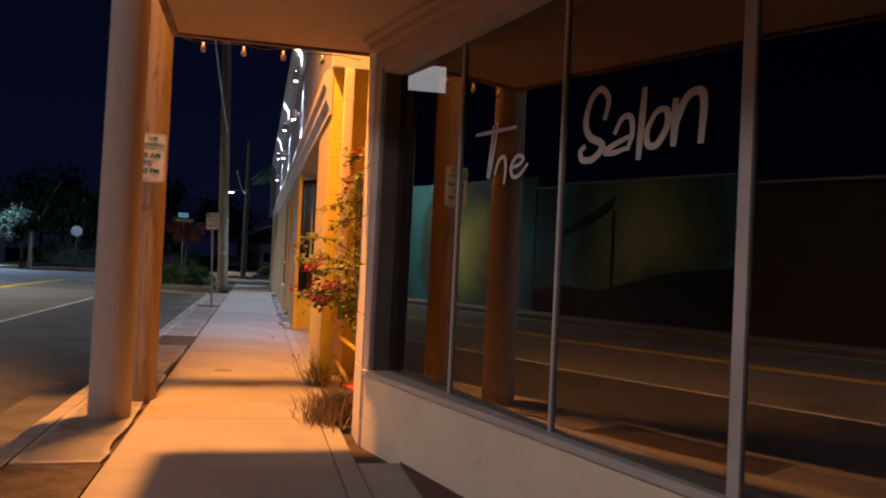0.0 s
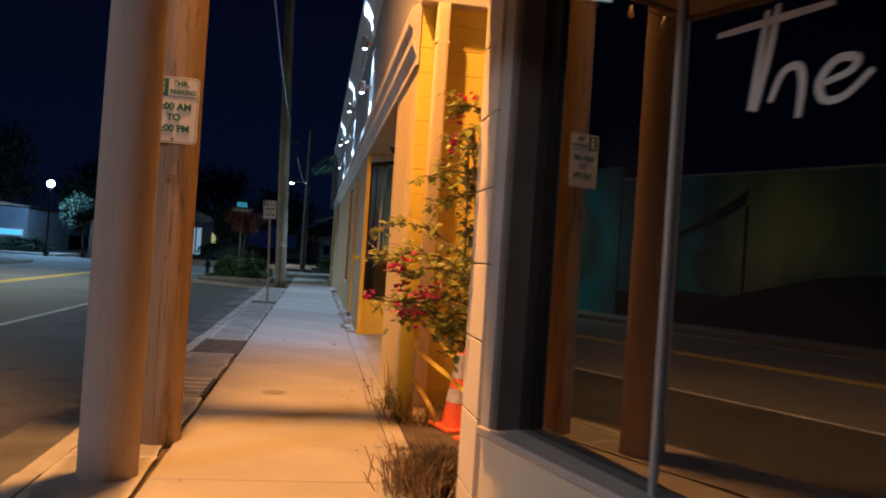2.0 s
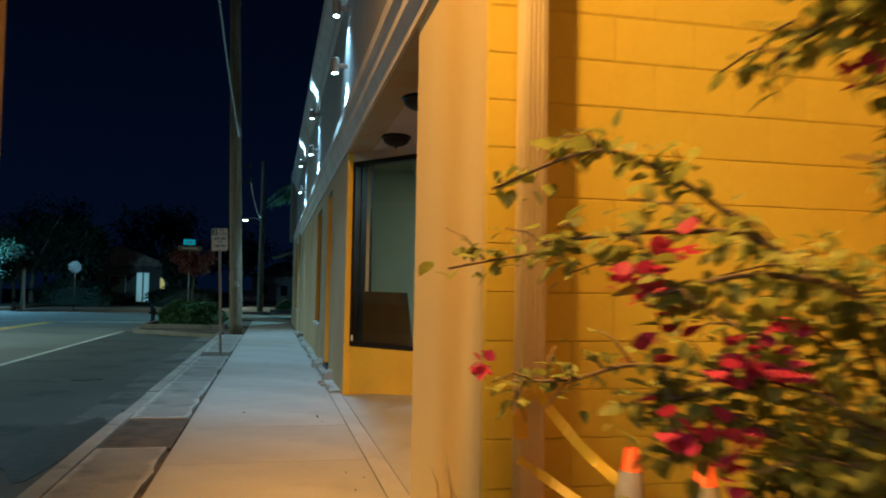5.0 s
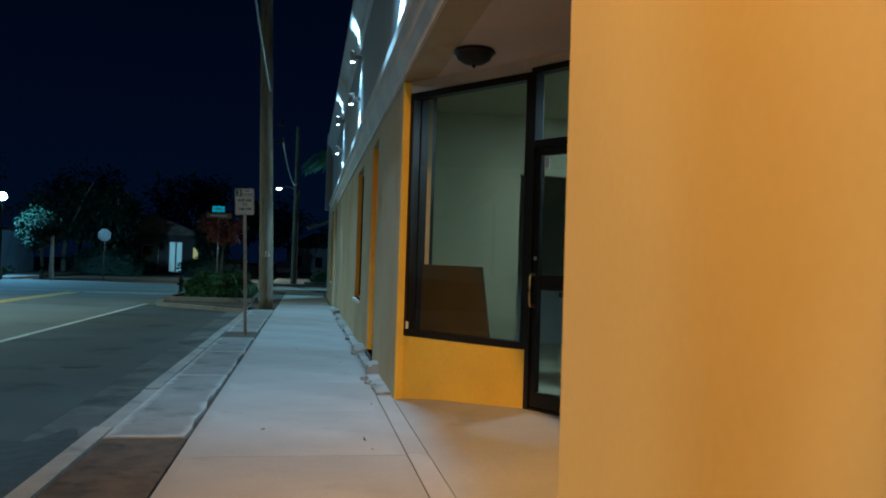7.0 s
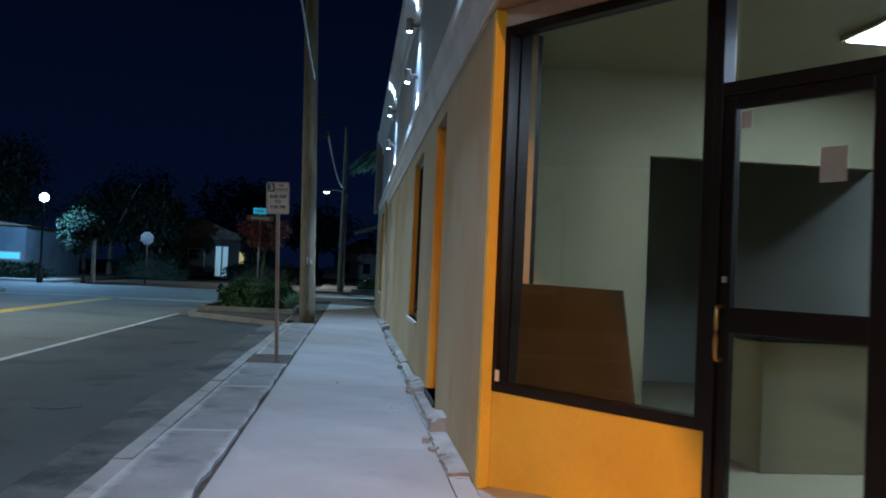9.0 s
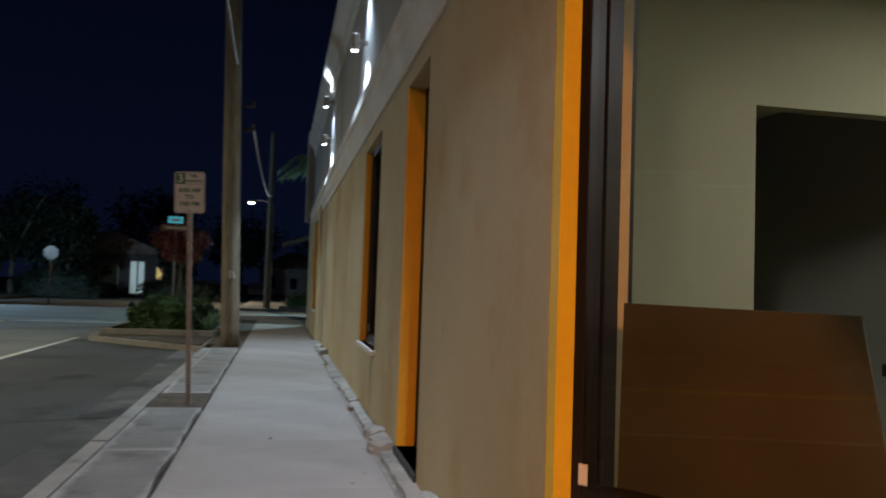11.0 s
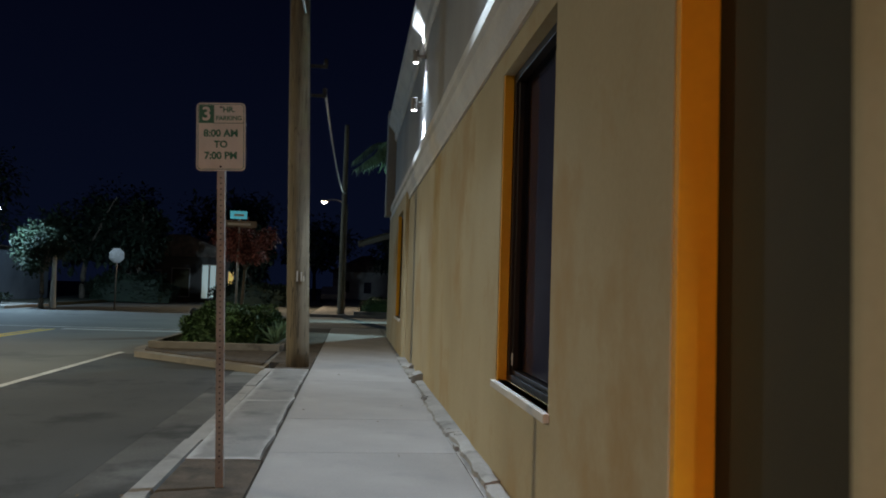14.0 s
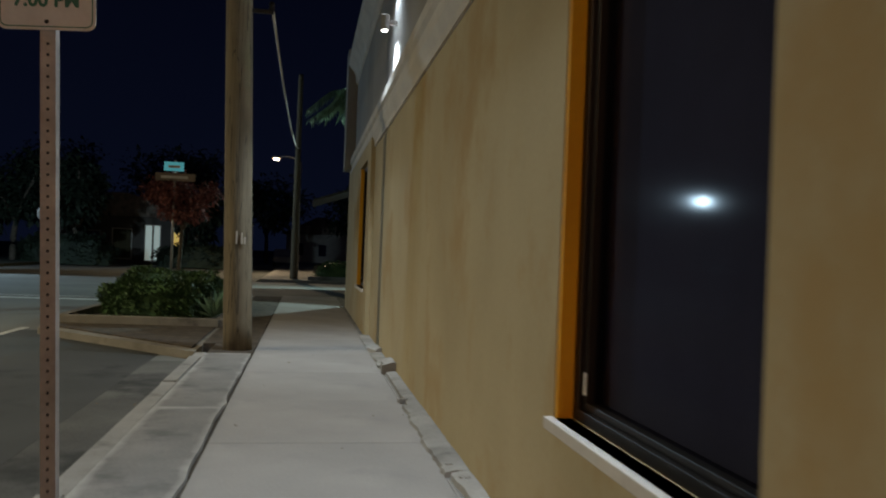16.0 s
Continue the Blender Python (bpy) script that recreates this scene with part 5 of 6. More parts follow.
brush("T", 1.435, 1.955, 0.50, 0.335, 0.012)
brush("h", 1.70, 1.91, 0.135, 0.19, 0.012)
brush("e", 1.875, 1.945, 0.20, 0.12, 0.012)
brush("S", 2.560, 1.961, 0.235, 0.362)
brush("a", 2.765, 1.985, 0.205, 0.165, 0.014)
brush("l", 3.015, 1.936, 0.035, 0.33)
brush("o", 3.060, 1.990, 0.14, 0.158, 0.015)
brush("n", 3.230, 1.970, 0.175, 0.225)

# ================= street corner and distance =================
island = tagged(part("kerb_island", prism([(-2.42, 29.75), (-5.15, 32.4), (-5.35, 33.2), (-5.35, 41.0), (-4.9, 41.8), (-2.42, 41.8)], "z", -0.4, -0.02), M["old_kerb"]), "raised kerb island with a hedge", "kerb", kind="structure")
part("soil", prism([(-2.5, 30.1), (-5.0, 32.6), (-5.15, 33.3), (-5.15, 40.8), (-2.5, 41.5)], "z", -0.3, 0.0), M["dirt"], island)
for a, b in (((-5.02, 33.15), (-2.45, 32.95)), ((-5.02, 40.3), (-5.02, 33.15)), ((-2.45, 32.95), (-2.45, 40.3))):
    part("edging", along(a, b, -0.07, 0.07, -0.02, 0.13, 0.015), M["old_kerb"], island, "pale edging of the planting bed")
random.seed(5)


def hedge(label, x0, x1, y0, y1, z0, z1, count, size, mat):
    h = thing("hedge", label, "hedge", "hedges")
    bm = bmesh.new()
    bmesh.ops.create_icosphere(bm, subdivisions=3, radius=1.0)
    c = Vector(((x0 + x1) / 2, (y0 + y1) / 2, z0))
    r = Vector(((x1 - x0) / 2, (y1 - y0) / 2, z1 - z0))
    for v in bm.verts:
        q = Vector([math.copysign(abs(k) ** 0.6, k) for k in v.co])
        k = 0.86 + 0.16 * noise.noise(v.co * 2.3)
        v.co = c + Vector((q.x * r.x * k, q.y * r.y * k, max(q.z, -0.05) * r.z * k))
    part("core", bm, mat or M["hedge"], h)
    bm = bmesh.new()
    for _ in range(count):
        v = Vector((random.gauss(0, 1), random.gauss(0, 1), abs(random.gauss(0, 1)))).normalized()
        q = Vector([math.copysign(abs(k) ** 0.6, k) for k in v])
        k = 0.84 + 0.2 * noise.noise(v * 2.3) + random.uniform(0, 0.10)
        p = c + Vector((q.x * r.x * k, q.y * r.y * k, q.z * r.z * k))
        leaf_into(bm, p, v + Vector((random.uniform(-1, 1), random.uniform(-1, 1), random.uniform(-0.5, 1))), size * random.uniform(0.6, 1.3), 0.6)
    part("leaves", bm, mat or M["hedge"], h)
    return h


hedge("clipped dark green hedge in a kerbed bed", -4.85, -2.6, 33.35, 37.6, 0.0, 0.86, 9000, 0.085, M["hedge"])
hedge("low dark shrub bed beyond the building", -0.75, 1.8, 46.2, 47.6, 0.0, 0.85, 2500, 0.09, M["hedge"]).location.y = 9.0
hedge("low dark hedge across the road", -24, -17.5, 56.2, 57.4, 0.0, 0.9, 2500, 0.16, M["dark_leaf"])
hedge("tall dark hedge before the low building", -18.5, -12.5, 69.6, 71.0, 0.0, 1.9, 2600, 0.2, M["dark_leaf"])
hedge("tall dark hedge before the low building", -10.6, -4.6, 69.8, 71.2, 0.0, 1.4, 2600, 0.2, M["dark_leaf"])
bed = thing("planter_kerb", "brick edging of the shrub bed", "planter")
part("edging", box(-0.95, 2.0, 54.9, 57.0, -0.05, 0.16, 0.02), M["kerb"], bed)

agave = thing("agave", "bluish spiky plant beside the hedge", "plant")
bm = bmesh.new()
for cx, cy in ((-2.62, 33.5), (-2.62, 34.3), (-2.7, 35.2)):
    for _ in range(26):
        leaf_into(bm, Vector((cx, cy, 0.1)), (random.uniform(-1, 1), random.uniform(-1, 1), random.uniform(0.5, 1.8)), random.uniform(0.3, 0.55), 0.16, 0.1)
part("leaves", bm, M["palm"], agave)


def tree(label, x, y, trunk_h, trunk_r, crown, count, size, mat, limbs=6, clumps=9, seed=1):
    random.seed(seed)
    t = thing("tree", label, "tree", "street trees")
    bm = bmesh.new()
    top = Vector((x + random.uniform(-0.1, 0.1), y, trunk_h))
    tube(curve_points([(x, y, -0.1), (x + random.uniform(-0.05, 0.05), y, trunk_h * 0.5), top], 4), [trunk_r * (1 - 0.045 * k) for k in range(9)], 9, bm)
    ends = []
    for k in range(limbs):
        a = 2 * math.pi * k / limbs + random.uniform(-0.4, 0.4)
        e = top + Vector((math.cos(a) * crown[0] * 0.6, math.sin(a) * crown[1] * 0.6, crown[2] * random.uniform(0.4, 1.3)))
        tube(curve_points([top - Vector((0, 0, 0.15)), top.lerp(e, 0.5) + Vector((0, 0, 0.1 * crown[2])), e], 4), [trunk_r * 0.5 * (1 - 0.09 * j) for j in range(9)], 6, bm)
        ends.append(e)
    part("trunk", bm, M["bark"], t, smooth=True)
    bm = bmesh.new()
    c = Vector((x, y, trunk_h + crown[2] * 0.75))
    for k in range(clumps):
        v = Vector((random.gauss(0, 1), random.gauss(0, 1), random.gauss(0, 0.8)))
        v = v.normalized() * random.uniform(0.3, 0.75)
        p = c + Vector((v.x * crown[0], v.y * crown[1], v.z * crown[2]))
        f = random.uniform(0.35, 0.6)
        clump_into(bm, p, (crown[0] * f, crown[1] * f, crown[2] * f), count // clumps, size, 0.3)
    part("crown", bm, mat, t)
    return t


tree("small crape myrtle with reddish leaves in the island", -4.05, 38.6, 1.85, 0.06, (0.92, 0.85, 0.85), 5200, 0.10, M["red_leaf"], 6, 12, 2)
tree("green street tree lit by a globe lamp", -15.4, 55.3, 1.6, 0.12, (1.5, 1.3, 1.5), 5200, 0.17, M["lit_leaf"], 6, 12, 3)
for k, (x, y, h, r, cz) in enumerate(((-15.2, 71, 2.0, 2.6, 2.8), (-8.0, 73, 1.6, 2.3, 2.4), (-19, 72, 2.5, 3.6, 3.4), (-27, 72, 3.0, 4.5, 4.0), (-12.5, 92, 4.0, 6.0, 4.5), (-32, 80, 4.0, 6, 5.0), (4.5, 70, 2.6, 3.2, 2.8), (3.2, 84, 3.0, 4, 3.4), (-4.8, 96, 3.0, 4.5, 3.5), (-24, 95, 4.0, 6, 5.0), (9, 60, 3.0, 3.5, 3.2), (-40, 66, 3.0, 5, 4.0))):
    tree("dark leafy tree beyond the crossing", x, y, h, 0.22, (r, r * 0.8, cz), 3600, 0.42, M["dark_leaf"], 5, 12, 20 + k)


def palm_tree(x, y, h, seed):
    random.seed(seed)
    t = thing("palm_tree", "tall palm with drooping fronds behind the corner", "palm tree", "palms")
    part("trunk", tube(curve_points([(x, y, -0.1), (x + 0.1, y, h * 0.5), (x + 0.05, y, h)], 6), [0.17 - 0.004 * k for k in range(13)], 10), M["bark"], t, smooth=True)
    for k in range(16):
        a = 2 * math.pi * k / 16 + random.uniform(-0.15, 0.15)
        L, rise = random.uniform(1.3, 1.8), random.uniform(-0.2, 0.9)
        line = curve_points([(x, y, h), (x + math.cos(a) * L * 0.5, y + math.sin(a) * L * 0.5, h + rise * 0.55), (x + math.cos(a) * L, y + math.sin(a) * L, h + rise * 0.3 - 0.45)], 12)
        bm = bmesh.new()
        tube(line, [0.02 * (1 - 0.03 * j) for j in range(len(line))], 5, bm)
        for j in range(3, len(line)):
            d = (line[j] - line[j - 1]).normalized()
            for sgn in (-1, 1):
                side3 = d.cross(Vector((0, 0, 1))).normalized() * sgn
                for _ in range(2):
                    leaf_into(bm, line[j] + d * random.uniform(0, 0.06), side3 + d * 0.6 + Vector((0, 0, -0.55)), random.uniform(0.45, 0.65) * (1.15 - j / len(line) * 0.6), 0.075, 0.35)
        part("frond", bm, M["palm"], t)
    return t


palm_tree(0.5, 43.6, 5.95, 7)

# signs and posts at the crossing
street_sign = thing("street_name_sign", "glowing teal street name sign on a steel post", "sign", at=pose(-4.1, 38.1, 0))
part("post", tube([(0, 0, -0.1), (0, 0, 3.3)], 0.03, 8), M["galvanised"], street_sign, smooth=True)
part("plate", box(-0.24, 0.20, -0.045, -0.035, 3.05, 3.26, 0.004), M["sign_lit"], street_sign, "teal name plate")
part("bar", box(-0.14, 0.12, -0.050, -0.046, 3.12, 3.18), M["sign_white"], street_sign)
part("plate", box(-0.42, 0.46, -0.045, -0.035, 2.82, 3.0, 0.004), M["fascia"], street_sign, "brown name plate")
part("bar", box(-0.3, 0.3, -0.050, -0.046, 2.88, 2.94), M["trim"], street_sign)
stop_sign = thing("stop_sign", "grey back of a stop sign on a post", "sign", at=pose(-12.4, 56.3, 0))
part("post", tube([(0, 0, -0.1), (0, 0, 2.85)], 0.035, 8), M["galvanised"], stop_sign, smooth=True)
bm = bmesh.new()
prism([(0.38 * math.cos(radians(22.5 + 45 * k)), 2.5 + 0.38 * math.sin(radians(22.5 + 45 * k))) for k in range(8)], "y", -0.045, -0.036, bm)
part("plate", bm, M["galvanised"], stop_sign, "pale octagonal plate")
post = thing("concrete_post", "pale concrete post with a tapered foot", "post", at=pose(-15.0, 55.6, 0))
part("shaft", lathe([(0.16, -0.1), (0.12, 0.6), (0.09, 2.2), (0.10, 2.25), (0.10, 2.4), (0.0, 2.42)], 12), M["trim"], post)

globe = thing("globe_street_lamp", "street lamp with a glowing white globe", "street lamp", "street lamps", pose(-17.1, 53.9 + 0.0, 0))
part("post", lathe([(0.16, -0.2), (0.16, 0.15), (0.10, 0.5), (0.06, 0.8), (0.05, 4.0), (0.08, 4.08), (0.08, 4.12)], 14), M["black"], globe, "black iron post", True)
part("globe", lathe([(0.0, 4.12)] + [(0.22 * math.sin(math.pi * k / 10), 4.34 - 0.22 * math.cos(math.pi * k / 10)) for k in range(1, 10)] + [(0.0, 4.56)], 18), M["globe"], globe, "glowing white globe", True).visible_shadow = False


def street_lamp(label, x, y, h, arm, lens):
    s = thing("street_lamp", label, "street lamp", "street lamps", pose(x, y, -0.1))
    part("post", tube([(0, 0, 0), (0, 0, h + 0.1)], [0.09, 0.06], 10), M["galvanised"], s, smooth=True)
    part("arm", tube(curve_points([(0, 0, h), (arm * 0.4, 0, h + 0.35), (arm, 0, h + 0.32)], 5), 0.035, 8), M["galvanised"], s, smooth=True)
    part("head", lathe([(0.0, 0.16), (0.16, 0.12), (0.22, 0.02), (0.22, 0.0)], 16, at=(arm, 0, h + 0.22)), M["galvanised"], s, smooth=True)
    part("lens", lathe([(0.0, -0.09), (0.12, -0.07), (0.17, 0.0), (0.0, 0.001)], 16, at=(arm, 0, h + 0.21)), lens, s, "glowing lens", True).visible_shadow = False
    return s


street_lamp("distant street lamp with a warm glowing head", -1.55, 64.0, 6.25, -1.35, M["warm_lens"])
street_lamp("tall street lamp set out of view on the far pavement", -15.1, 28.0, 8.45, 1.8, M["warm_lens"])
# Assumed lamp, out of view, that carries the added salon fill
street_lamp("tall street lamp set out of view on the far pavement", -15.1, -3.0, 8.45, 1.8, M["warm_lens"])
street_lamp("street lamp at the corner lot", 5.6, 47.0, 6.2, -1.1, M["globe"])

# facade across the street with a painted wall
mural = bpy.data.materials.new("mural_paint")
n, l = nodes_of(mural)
b = n["Principled BSDF"]
b.inputs["Roughness"].default_value = 0.8
co, sep = n.new("ShaderNodeTexCoord"), n.new("ShaderNodeSeparateXYZ")
l.new(co.outputs["Object"], sep.inputs[0])
warp = n.new("ShaderNodeTexNoise")
warp.inputs["Scale"].default_value, warp.inputs["Detail"].default_value = 0.6, 6
l.new(co.outputs["Object"], warp.inputs["Vector"])
dist = n.new("ShaderNodeVectorMath")
dist.operation = "DISTANCE"
l.new(co.outputs["Object"], dist.inputs[0])
dist.inputs[1].default_value = (0, 3.1, 2.7)
dist2 = n.new("ShaderNodeVectorMath")
dist2.operation = "DISTANCE"
l.new(co.outputs["Object"], dist2.inputs[0])
dist2.inputs[1].default_value = (0, 12.2, 2.2)
least = n.new("ShaderNodeMath")
least.operation = "MINIMUM"
l.new(dist.outputs["Value"], least.inputs[0])
l.new(dist2.outputs["Value"], least.inputs[1])
add = n.new("ShaderNodeMath")
add.operation = "MULTIPLY_ADD"
add.inputs[1].default_value = 2.6
l.new(warp.outputs["Fac"], add.inputs[0])
l.new(least.outputs[0], add.inputs[2])
ramp = n.new("ShaderNodeValToRGB")
l.new(add.outputs[0], ramp.inputs[0])
mr = n.new("ShaderNodeMapRange")
mr.inputs["From Min"].default_value, mr.inputs["From Max"].default_value = 1.0, 6.0
l.new(add.outputs[0], mr.inputs["Value"])
l.new(mr.outputs[0], ramp.inputs[0])
e = ramp.color_ramp.elements
e[0].position, e[0].color = 0.0, (0.82, 0.80, 0.30, 1)
e[1].position, e[1].color = 1.0, (0.05, 0.16, 0.18, 1)
for p, c in ((0.24, (0.62, 0.66, 0.22, 1)), (0.42, (0.18, 0.27, 0.15, 1)), (0.56, (0.08, 0.17, 0.16, 1)), (0.66, (0.07, 0.40, 0.46, 1)), (0.82, (0.05, 0.22, 0.28, 1))):
    s = e.new(p)
    s.color = c
l.new(ramp.outputs[0], b.inputs["Base Color"])
mural_wall = tagged(part("wall_mural", box(-0.3, 0.0, 0.0, 8.4, -0.2, 4.15), mural, at=pose(-15.5, 11.55, 0)), "street wall painted with a teal and yellow mural", "wall", kind="structure")
part("coping", box(-0.36, 0.05, -0.05, 8.4, 4.15, 4.22, 0.01), M["trim"], mural_wall, "pale coping")
part("post_shape", box(0.001, 0.012, 3.95, 4.05, 0.7, 3.3), M["black"], mural_wall, "dark painted post")
part("arm_shape", prism([(4.05, 3.35), (3.95, 3.75), (4.9, 3.2), (6.2, 2.55), (6.1, 2.45), (4.7, 2.95)], "x", 0.001, 0.010), M["black"], mural_wall, "dark painted branch")
part("ground_shape", prism([(0.0, 0.0), (8.4, 0.0), (8.4, 0.7), (7.0, 1.0), (4.5, 0.85), (2.0, 1.5), (0.0, 1.7)], "x", 0.0005, 0.006), M["black"], mural_wall, "dark painted foreground")
low_wall = tagged(part("wall_across", box(-15.85, -15.55, -20, 11.5, -0.2, 3.85), M["facade"]), "plain brown wall across the street", "wall", kind="structure")
part("coping", box(-15.9, -15.5, -20, 11.5, 3.85, 3.93, 0.01), M["trim"], low_wall)
tagged(part("wall_mural_far", box(-0.3, 0.0, 8.45, 16.2, -0.2, 4.6), mural, at=pose(-15.5, 11.55, 0)), "taller street wall with more of the mural", "wall", kind="structure")


# buildings in the distance
def far_house(label, x0, x1, y0, y1, h, roof, mat, windows):
    hs = thing("house", label, "house", "far houses")
    part("wall", box(x0, x1, y0, y1, -0.2, h), mat, hs)
    part("roof", prism([(x0 - 0.4, h), (x1 + 0.4, h), ((x0 + x1) / 2 + 0.5, h + roof), ((x0 + x1) / 2 - 0.5, h + roof)], "y", y0 - 0.4, y1 + 0.4), M["fascia"], hs)
    for wx, wz, ww, wh, mt in windows:
        w = part("window", box(wx - ww / 2 - 0.07, wx + ww / 2 + 0.07, y0 - 0.05, y0 - 0.004, wz - wh / 2 - 0.07, wz + wh / 2 + 0.07), M["trim"], hs)
        part("pane", box(wx - ww / 2, wx + ww / 2, y0 - 0.058, y0 - 0.051, wz - wh / 2, wz + wh / 2), mt, w)
    return hs


M["lit_cool"] = glow("lit_window_cool", (0.72, 0.95, 0.92), 0.22)
M["lit_warm"] = glow("lit_window_warm", (1.0, 0.72, 0.2), 0.35)
M["lit_teal"] = glow("lit_window_teal", (0.25, 0.75, 0.9), 0.35)
far_house("pale low building with a lit glass entrance", -18, -9.5, 76.5, 84, 3.2, 1.6, M["facade"], [(-11.85, 1.4, 0.42, 2.4, M["lit_cool"]), (-11.3, 1.4, 0.38, 2.4, M["lit_cool"]), (-10.0, 1.6, 0.35, 1.2, M["lit_warm"]), (-13.6, 1.3, 1.2, 2.0, M["board"]), (-15.5, 1.5, 0.9, 1.2, M["dark_glass"])])
far_house("low blue-lit building at the corner lot", -34, -20.5, 60.5, 70, 3.0, 0.7, M["blue_wall"], [(-21.6, 1.2, 1.6, 0.35, M["lit_teal"]), (-24.5, 1.4, 1.4, 1.2, M["dark_glass"]), (-28, 1.4, 1.4, 1.2, M["dark_glass"])])
far_house("dim house down the street", -3.2, 4.0, 104, 112, 3.0, 1.8, M["trim"], [(-1.8, 1.4, 0.8, 1.3, M["dark_glass"]), (0.6, 1.3, 0.8, 1.2, M["dark_glass"])])
shed = thing("canopy_tent", "dark sloped awning roof beside the corner lot", "awning")
part("roof", prism([(-0.9, 2.95), (-0.85, 2.9), (3.4, 4.3), (3.4, 4.4)], "y", 44.2, 47.8), M["black"], shed)
for x, y in ((0.5, 44.35), (0.5, 47.6), (3.2, 44.35), (3.2, 47.6)):
    part("post", tube([(x, y, -0.1), (x, y, 3.0 + (x + 0.9) * 0.33)], 0.04, 8), M["black"], shed)

car = thing("parked_car", "pale grey parked car far down the street", "car", at=pose(-2.9, 88, -0.12))
bm = bmesh.new()
prism([(-2.1, 0.35), (-2.1, 0.75), (-1.9, 0.9), (-1.2, 0.95), (-0.7, 1.42), (0.8, 1.45), (1.5, 1.0), (2.1, 0.9), (2.15, 0.4)], "x", -0.85, 0.85, bm)
bmesh.ops.bevel(bm, geom=bm.edges[:], offset=0.06, segments=2, affect="EDGES")
part("body", bm, M["car_paint"], car)
for x in (-0.8, 0.8):
    for y in (-1.35, 1.35):
        part("wheel", tube([(x - 0.1, y, 0.33), (x + 0.1, y, 0.33)], 0.33, 18), M["iron"], car)
for x in (-0.6, 0.6):
    part("headlight", box(x - 0.15, x + 0.15, -2.16, -2.1, 0.62, 0.76, 0.02), M["sign_white"], car)

# fire hydrant silhouette by the hedge
hyd = thing("fire_hydrant", "small dark fire hydrant by the kerb", "hydrant", at=pose(-5.9, 41.9, -0.13))
part("barrel", lathe([(0.14, 0), (0.14, 0.05), (0.10, 0.06), (0.10, 0.48), (0.13, 0.5), (0.12, 0.58), (0.06, 0.66), (0.0, 0.68)], 14), M["iron"], hyd, smooth=True)
part("outlet", tube([(-0.17, 0, 0.38), (0.17, 0, 0.38)], 0.05, 10), M["iron"], hyd)

# ---- drain grate, manhole cover ----
grate = thing("drain_grate", "iron drain grate set in the kerb strip", "drain grate", at=pose(-1.93, 10.0, 0.0))
part("frame", box(-0.30, -0.26, -0.5, 0.5, -0.05, 0.006), M["iron"], grate)
part("frame", box(0.20, 0.24, -0.5, 0.5, -0.05, 0.006), M["iron"], grate)
part("pit", box(-0.26, 0.20, -0.5, 0.5, -0.09, -0.06), M["black"], grate, "dark pit below")
for k in range(5):
    part("bar", box(-0.26, 0.20, -0.5 + k * 0.23, -0.42 + k * 0.23, -0.05, 0.004, 0.006), M["kerb"], grate)
cover = thing("manhole_cover", "small oval iron cover in the pavement", "manhole cover", at=pose(-1.08, 9.85, 0.0))
part("lid", lathe([(0.125, -0.02), (0.125, 0.001), (0.11, 0.002), (0.0, 0.002)], 28), M["strip"], cover)

# dry leaves and bits blown along the pavement
random.seed(31)
bm = bmesh.new()
for _ in range(70):
    x = random.choice((random.uniform(-1.6, -0.2), random.uniform(-0.45, -0.16), random.uniform(-2.9, -2.45)))
    z = 0.012 if x > -2.3 else -0.118
    leaf_into(bm, Vector((x, random.uniform(1.0, 30.0), z)), (random.uniform(-1, 1), random.uniform(-1, 1), 0.15), random.uniform(0.02, 0.05), 0.6, 0.1)
litter = thing("leaf_litter", "small dry leaves scattered on the pavement", "leaf litter")
tagged(part("foliage", bm, M["stem"], litter), kind="stuff")

# ================= slabs, kerb stones, blocks (last) =================
random.seed(9)


def slab_mesh(w, d, mat, seed, rough=0.0):
    rng = random.Random(seed)
    bm = box(0.006, w - 0.006, 0.0006, d - 0.0006, -0.034, 0.0)
    top = [e for e in bm.edges if all(v.co.z > -0.001 for v in e.verts)]
    bmesh.ops.bevel(bm, geom=top, offset=0.002, segments=1, affect="EDGES")
    if rough:
        # a broken, wandering edge
        long = [e for e in bm.edges if abs(e.verts[0].co.y - e.verts[1].co.y) > 0.4]
        bmesh.ops.subdivide_edges(bm, edges=long, cuts=14)
        for v in bm.verts:
            if v.co.x > w * 0.6:
                v.co.x += rough * (noise.noise((seed * 1.7, v.co.y * 2.2, 0)) - 0.35 + 0.45 * noise.noise((seed, v.co.y * 9, 3)))
    return to_mesh("slab", bm, mat)


WALK_W = 1.52
joints = [-6.0 + 1.62 * k for k in range(30)]
walk_mesh = [slab_mesh(WALK_W, 1.62, M["walk"], k) for k in range(2)]
for k, y in enumerate(joints):
    part("slab", walk_mesh[k % 2], None, pavement, at=Matrix.Translation((-1.665, y - 0.05, random.uniform(-0.002, 0.003))))
side_mesh = slab_mesh(0.155, 1.62, M["walk"], 5)
for y in joints:
    if y < 15.9:
        part("slab", side_mesh, None, pavement, at=Matrix.Translation((-0.15, y, 0)))
bm_w = slab_mesh(0.9, 1.62, M["walk"], 6)
for y in joints:
    if y < 4.6:
        part("slab", bm_w, None, pavement, at=Matrix.Translation((0.0, y, -0.001)))
wide = slab_mesh(0.155, 1.62, M["strip"], 7)
for y in joints:
    if y > 15.9:
        part("slab", wide, None, pavement, at=Matrix.Translation((-0.15, y, -0.004)))
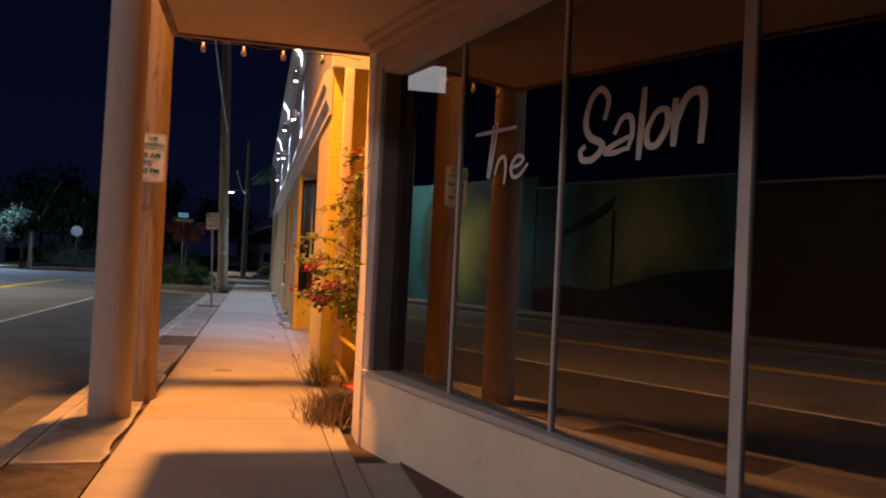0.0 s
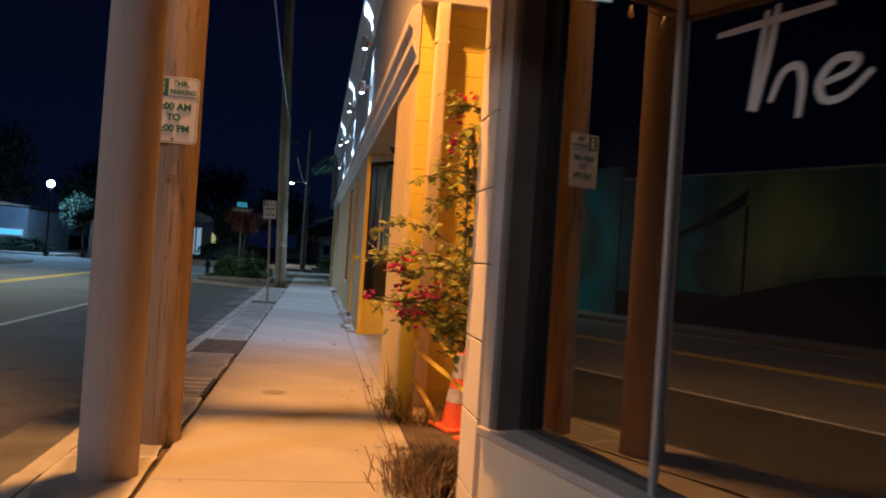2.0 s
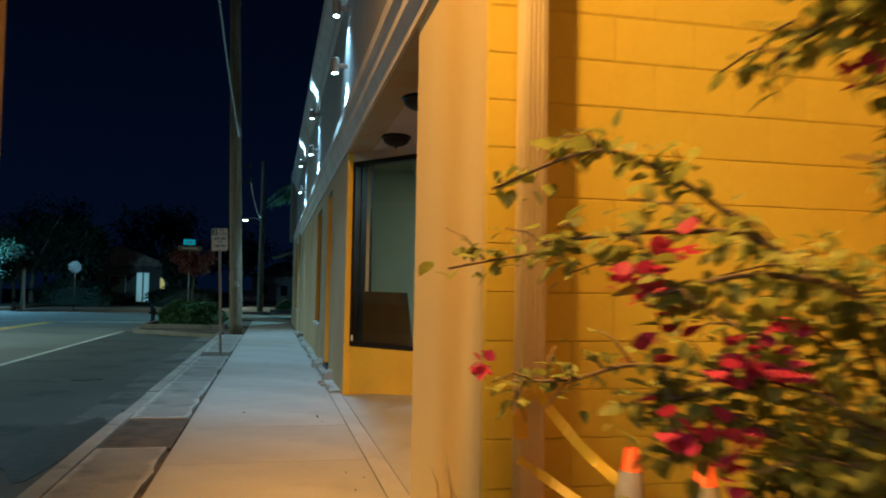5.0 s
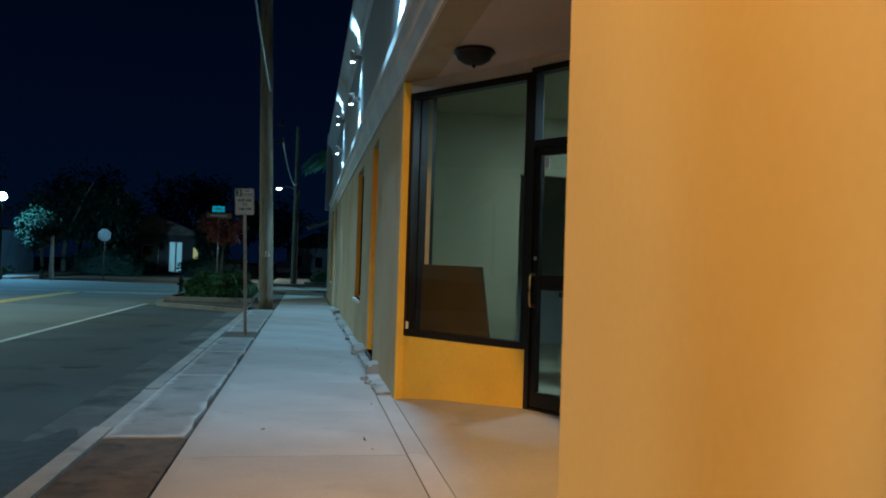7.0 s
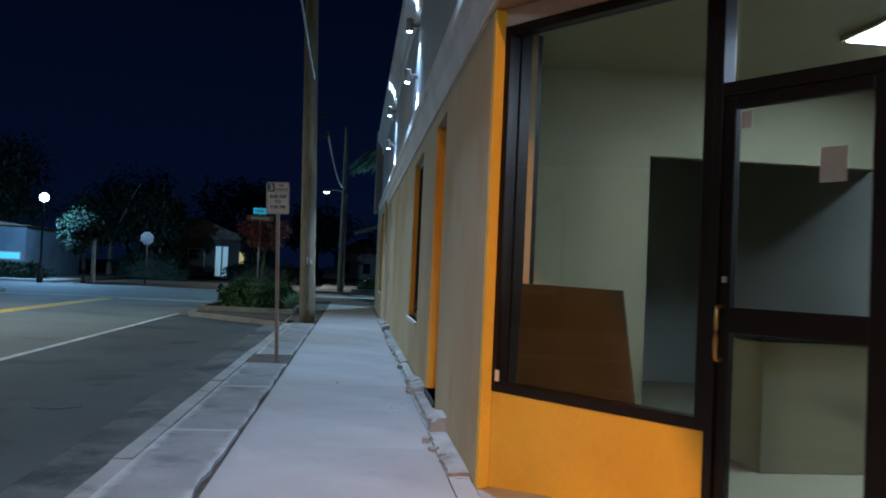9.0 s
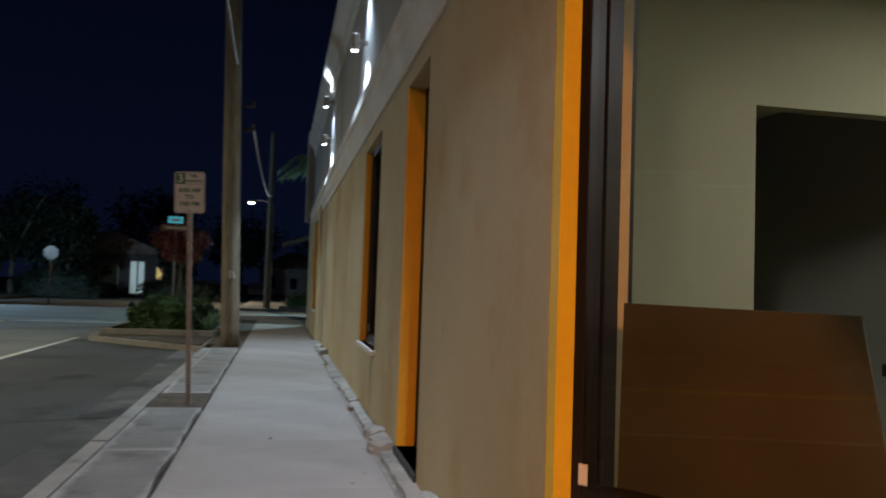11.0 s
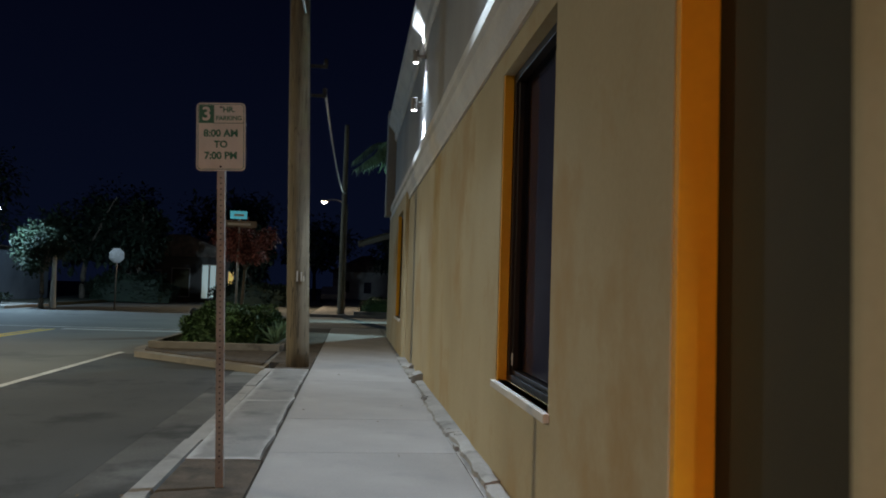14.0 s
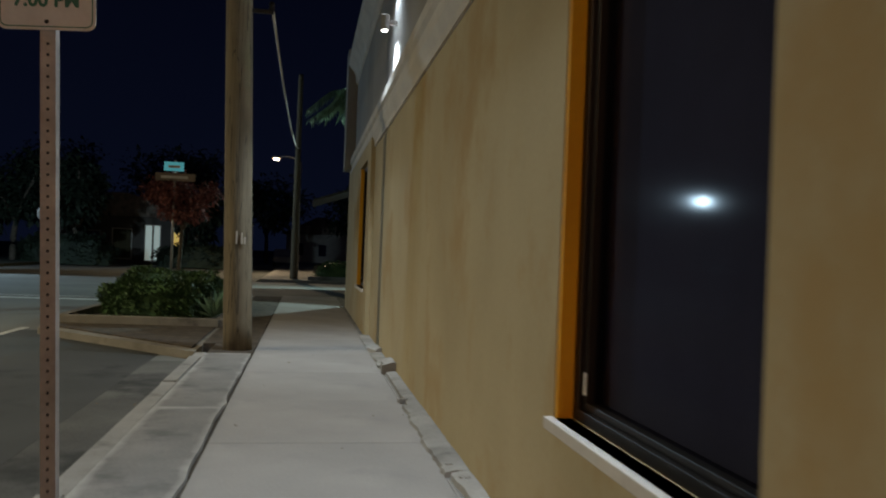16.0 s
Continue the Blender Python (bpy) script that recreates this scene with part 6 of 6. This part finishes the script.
# strip between the walk and the kerb, with open pits
PITS = ((3.6, 5.45), (12.45, 14.0), (21.7, 22.85), (29.55, 30.6))
GRATE = (9.5, 10.5)
cuts = [-6.0, -2.8, 0.6, 3.6, 5.45, 7.4, 9.5, 10.5, 12.45, 14.0, 17.2, 19.6, 21.7, 22.85, 26.0, 29.55, 30.6]
for a, b in zip(cuts, cuts[1:]):
    if (a, b) in PITS or (a, b) == GRATE:
        continue
    part("slab", slab_mesh(0.578, b - a, M["strip"], int(a * 10), 0.035), None, pavement, at=Matrix.Translation((-2.26, a, random.uniform(-0.006, 0.004))))
for a, b in PITS:
    part("pit_soil", box(-2.25, -1.68, a, b, -0.06, -0.010), M["dirt"], pavement, "dirt in an open pit")
part("verge_soil", box(-2.42, -1.68, 30.6, 42.0, -0.2, -0.006), M["dirt"], pavement, "bare soil beside the island")
# kerb stones
kerb = tagged(part("kerb", box(-2.40, -2.27, -14, 29.7, -0.5, -0.02), M["kerb"]), "worn concrete kerb along the street", "kerb", kind="structure")


def kerb_mesh(length):
    bm = box(-2.425, -2.262, 0.004, length - 0.004, -0.3, 0.006)
    e = [e for e in bm.edges if all(v.co.z > 0 for v in e.verts) and all(v.co.x < -2.4 for v in e.verts)]
    bmesh.ops.bevel(bm, geom=e, offset=0.03, segments=3, affect="EDGES")
    return to_mesh("kerb_stone", bm, M["kerb"])


km = kerb_mesh(1.85)
for k in range(19):
    part("kerb_stone", km, None, kerb, at=Matrix.Translation((random.uniform(-0.008, 0.006), -6.0 + 1.85 * k, random.uniform(-0.012, 0.004))))
# low broken concrete strip against the wall, crumbled here and there
footing = tagged(part("trim_footing", box(-0.10, 0.0, 15.8, 31.9, -0.1, 0.004), M["strip"]), "broken concrete strip along the foot of the wall", "trim", kind="structure")


def chunk(y0, y1, width, height, crumble, seed):
    """A length of weathered concrete with a ragged street side and a worn top."""
    bm = bmesh.new()
    across, steps = 5, max(3, int((y1 - y0) / 0.05))
    rows = []
    for k in range(steps + 1):
        y = y0 + (y1 - y0) * k / steps
        edge = width * (1 + crumble * 0.5 * noise.noise((seed, y * 3.1, 0)) + crumble * 0.45 * noise.noise((seed, y * 13, 4)))
        lift = height * (1 + crumble * 0.5 * noise.noise((y * 2.7, seed, 7)))
        row = [bm.verts.new((-edge, y, -0.02))]
        for c in range(across):
            f = c / (across - 1)
            x = -edge * (0.93 - 0.93 * f) - 0.002
            z = lift * min(1.0, 0.72 + f * 0.5) + crumble * 0.018 * noise.noise((x * 22, y * 17, seed))
            row.append(bm.verts.new((x, y, max(0.006, z))))
        row.append(bm.verts.new((-0.002, y, -0.02)))
        rows.append(row)
    for a, b in zip(rows, rows[1:]):
        for k in range(len(a) - 1):
            bm.faces.new((a[k], a[k + 1], b[k + 1], b[k]))
    bm.faces.new(rows[0][::-1])
    bm.faces.new(rows[-1])
    return bm


rng = random.Random(77)
y = 15.85
while y < 31.7:
    broken = rng.random() < 0.35
    L = rng.uniform(0.22, 0.5) if broken else rng.uniform(0.9, 2.2)
    h = rng.uniform(0.07, 0.13) if broken else rng.uniform(0.022, 0.05)
    part("chunk", chunk(y, min(y + L, 31.85), rng.uniform(0.11, 0.17), h, 1.0 if broken else 0.35, y), M["kerb"], footing)
    y += L + rng.choice((0.006, 0.01, 0.03))
rubble = [to_mesh("rubble", chunk(0.0, rng.uniform(0.05, 0.1), rng.uniform(0.04, 0.08), rng.uniform(0.03, 0.05), 1.0, k), M["kerb"]) for k in range(4)]
for k, yy in enumerate((16.35, 16.55, 16.9, 19.4, 21.6, 23.3, 23.7, 24.0, 26.2, 28.4)):
    part("rubble", rubble[k % 4], None, footing, at=pose(-0.10 - 0.06 * (k % 3) / 2, yy, 0.004, 0, 0, 37 * k))
# courses of painted blocks
COURSE = 0.2133
block = to_mesh("block", box(0.001, 0.399, -0.010, 0.006, 0.002, COURSE - 0.002, 0.003), M["mustard"])
half = to_mesh("block", box(0.001, 0.199, -0.010, 0.006, 0.002, COURSE - 0.002, 0.003), M["mustard"])
for r in range(17):
    if r % 2:
        part("block", half, None, side, at=Matrix.Translation((0.006, WALL_Y0, 0.03 + r * COURSE)))
    for k in range(13):
        x = 0.006 + k * 0.4 + (0.2 if r % 2 else 0)
        part("block", block, None, side, at=Matrix.Translation((x, WALL_Y0, 0.03 + r * COURSE)))
pier = bpy.data.objects["wall_salon_pier"]
pier_block = to_mesh("block", box(0.0, 0.03, 0.004, 0.418, 0.004, 0.396, 0.006), M["cream"])
for r in range(9):
    part("block", pier_block, None, pier, at=Matrix.Translation((0.095, 6.02, -0.21 + r * 0.40)))
flank_block = to_mesh("block", box(0.004, 0.386, -0.006, 0.012, 0.004, 0.396, 0.005), M["cream"])
for r in range(9):
    for k in range(6):
        part("block", flank_block, None, pier, at=Matrix.Translation((0.13 + 0.39 * k, 6.445, -0.21 + r * 0.40)))
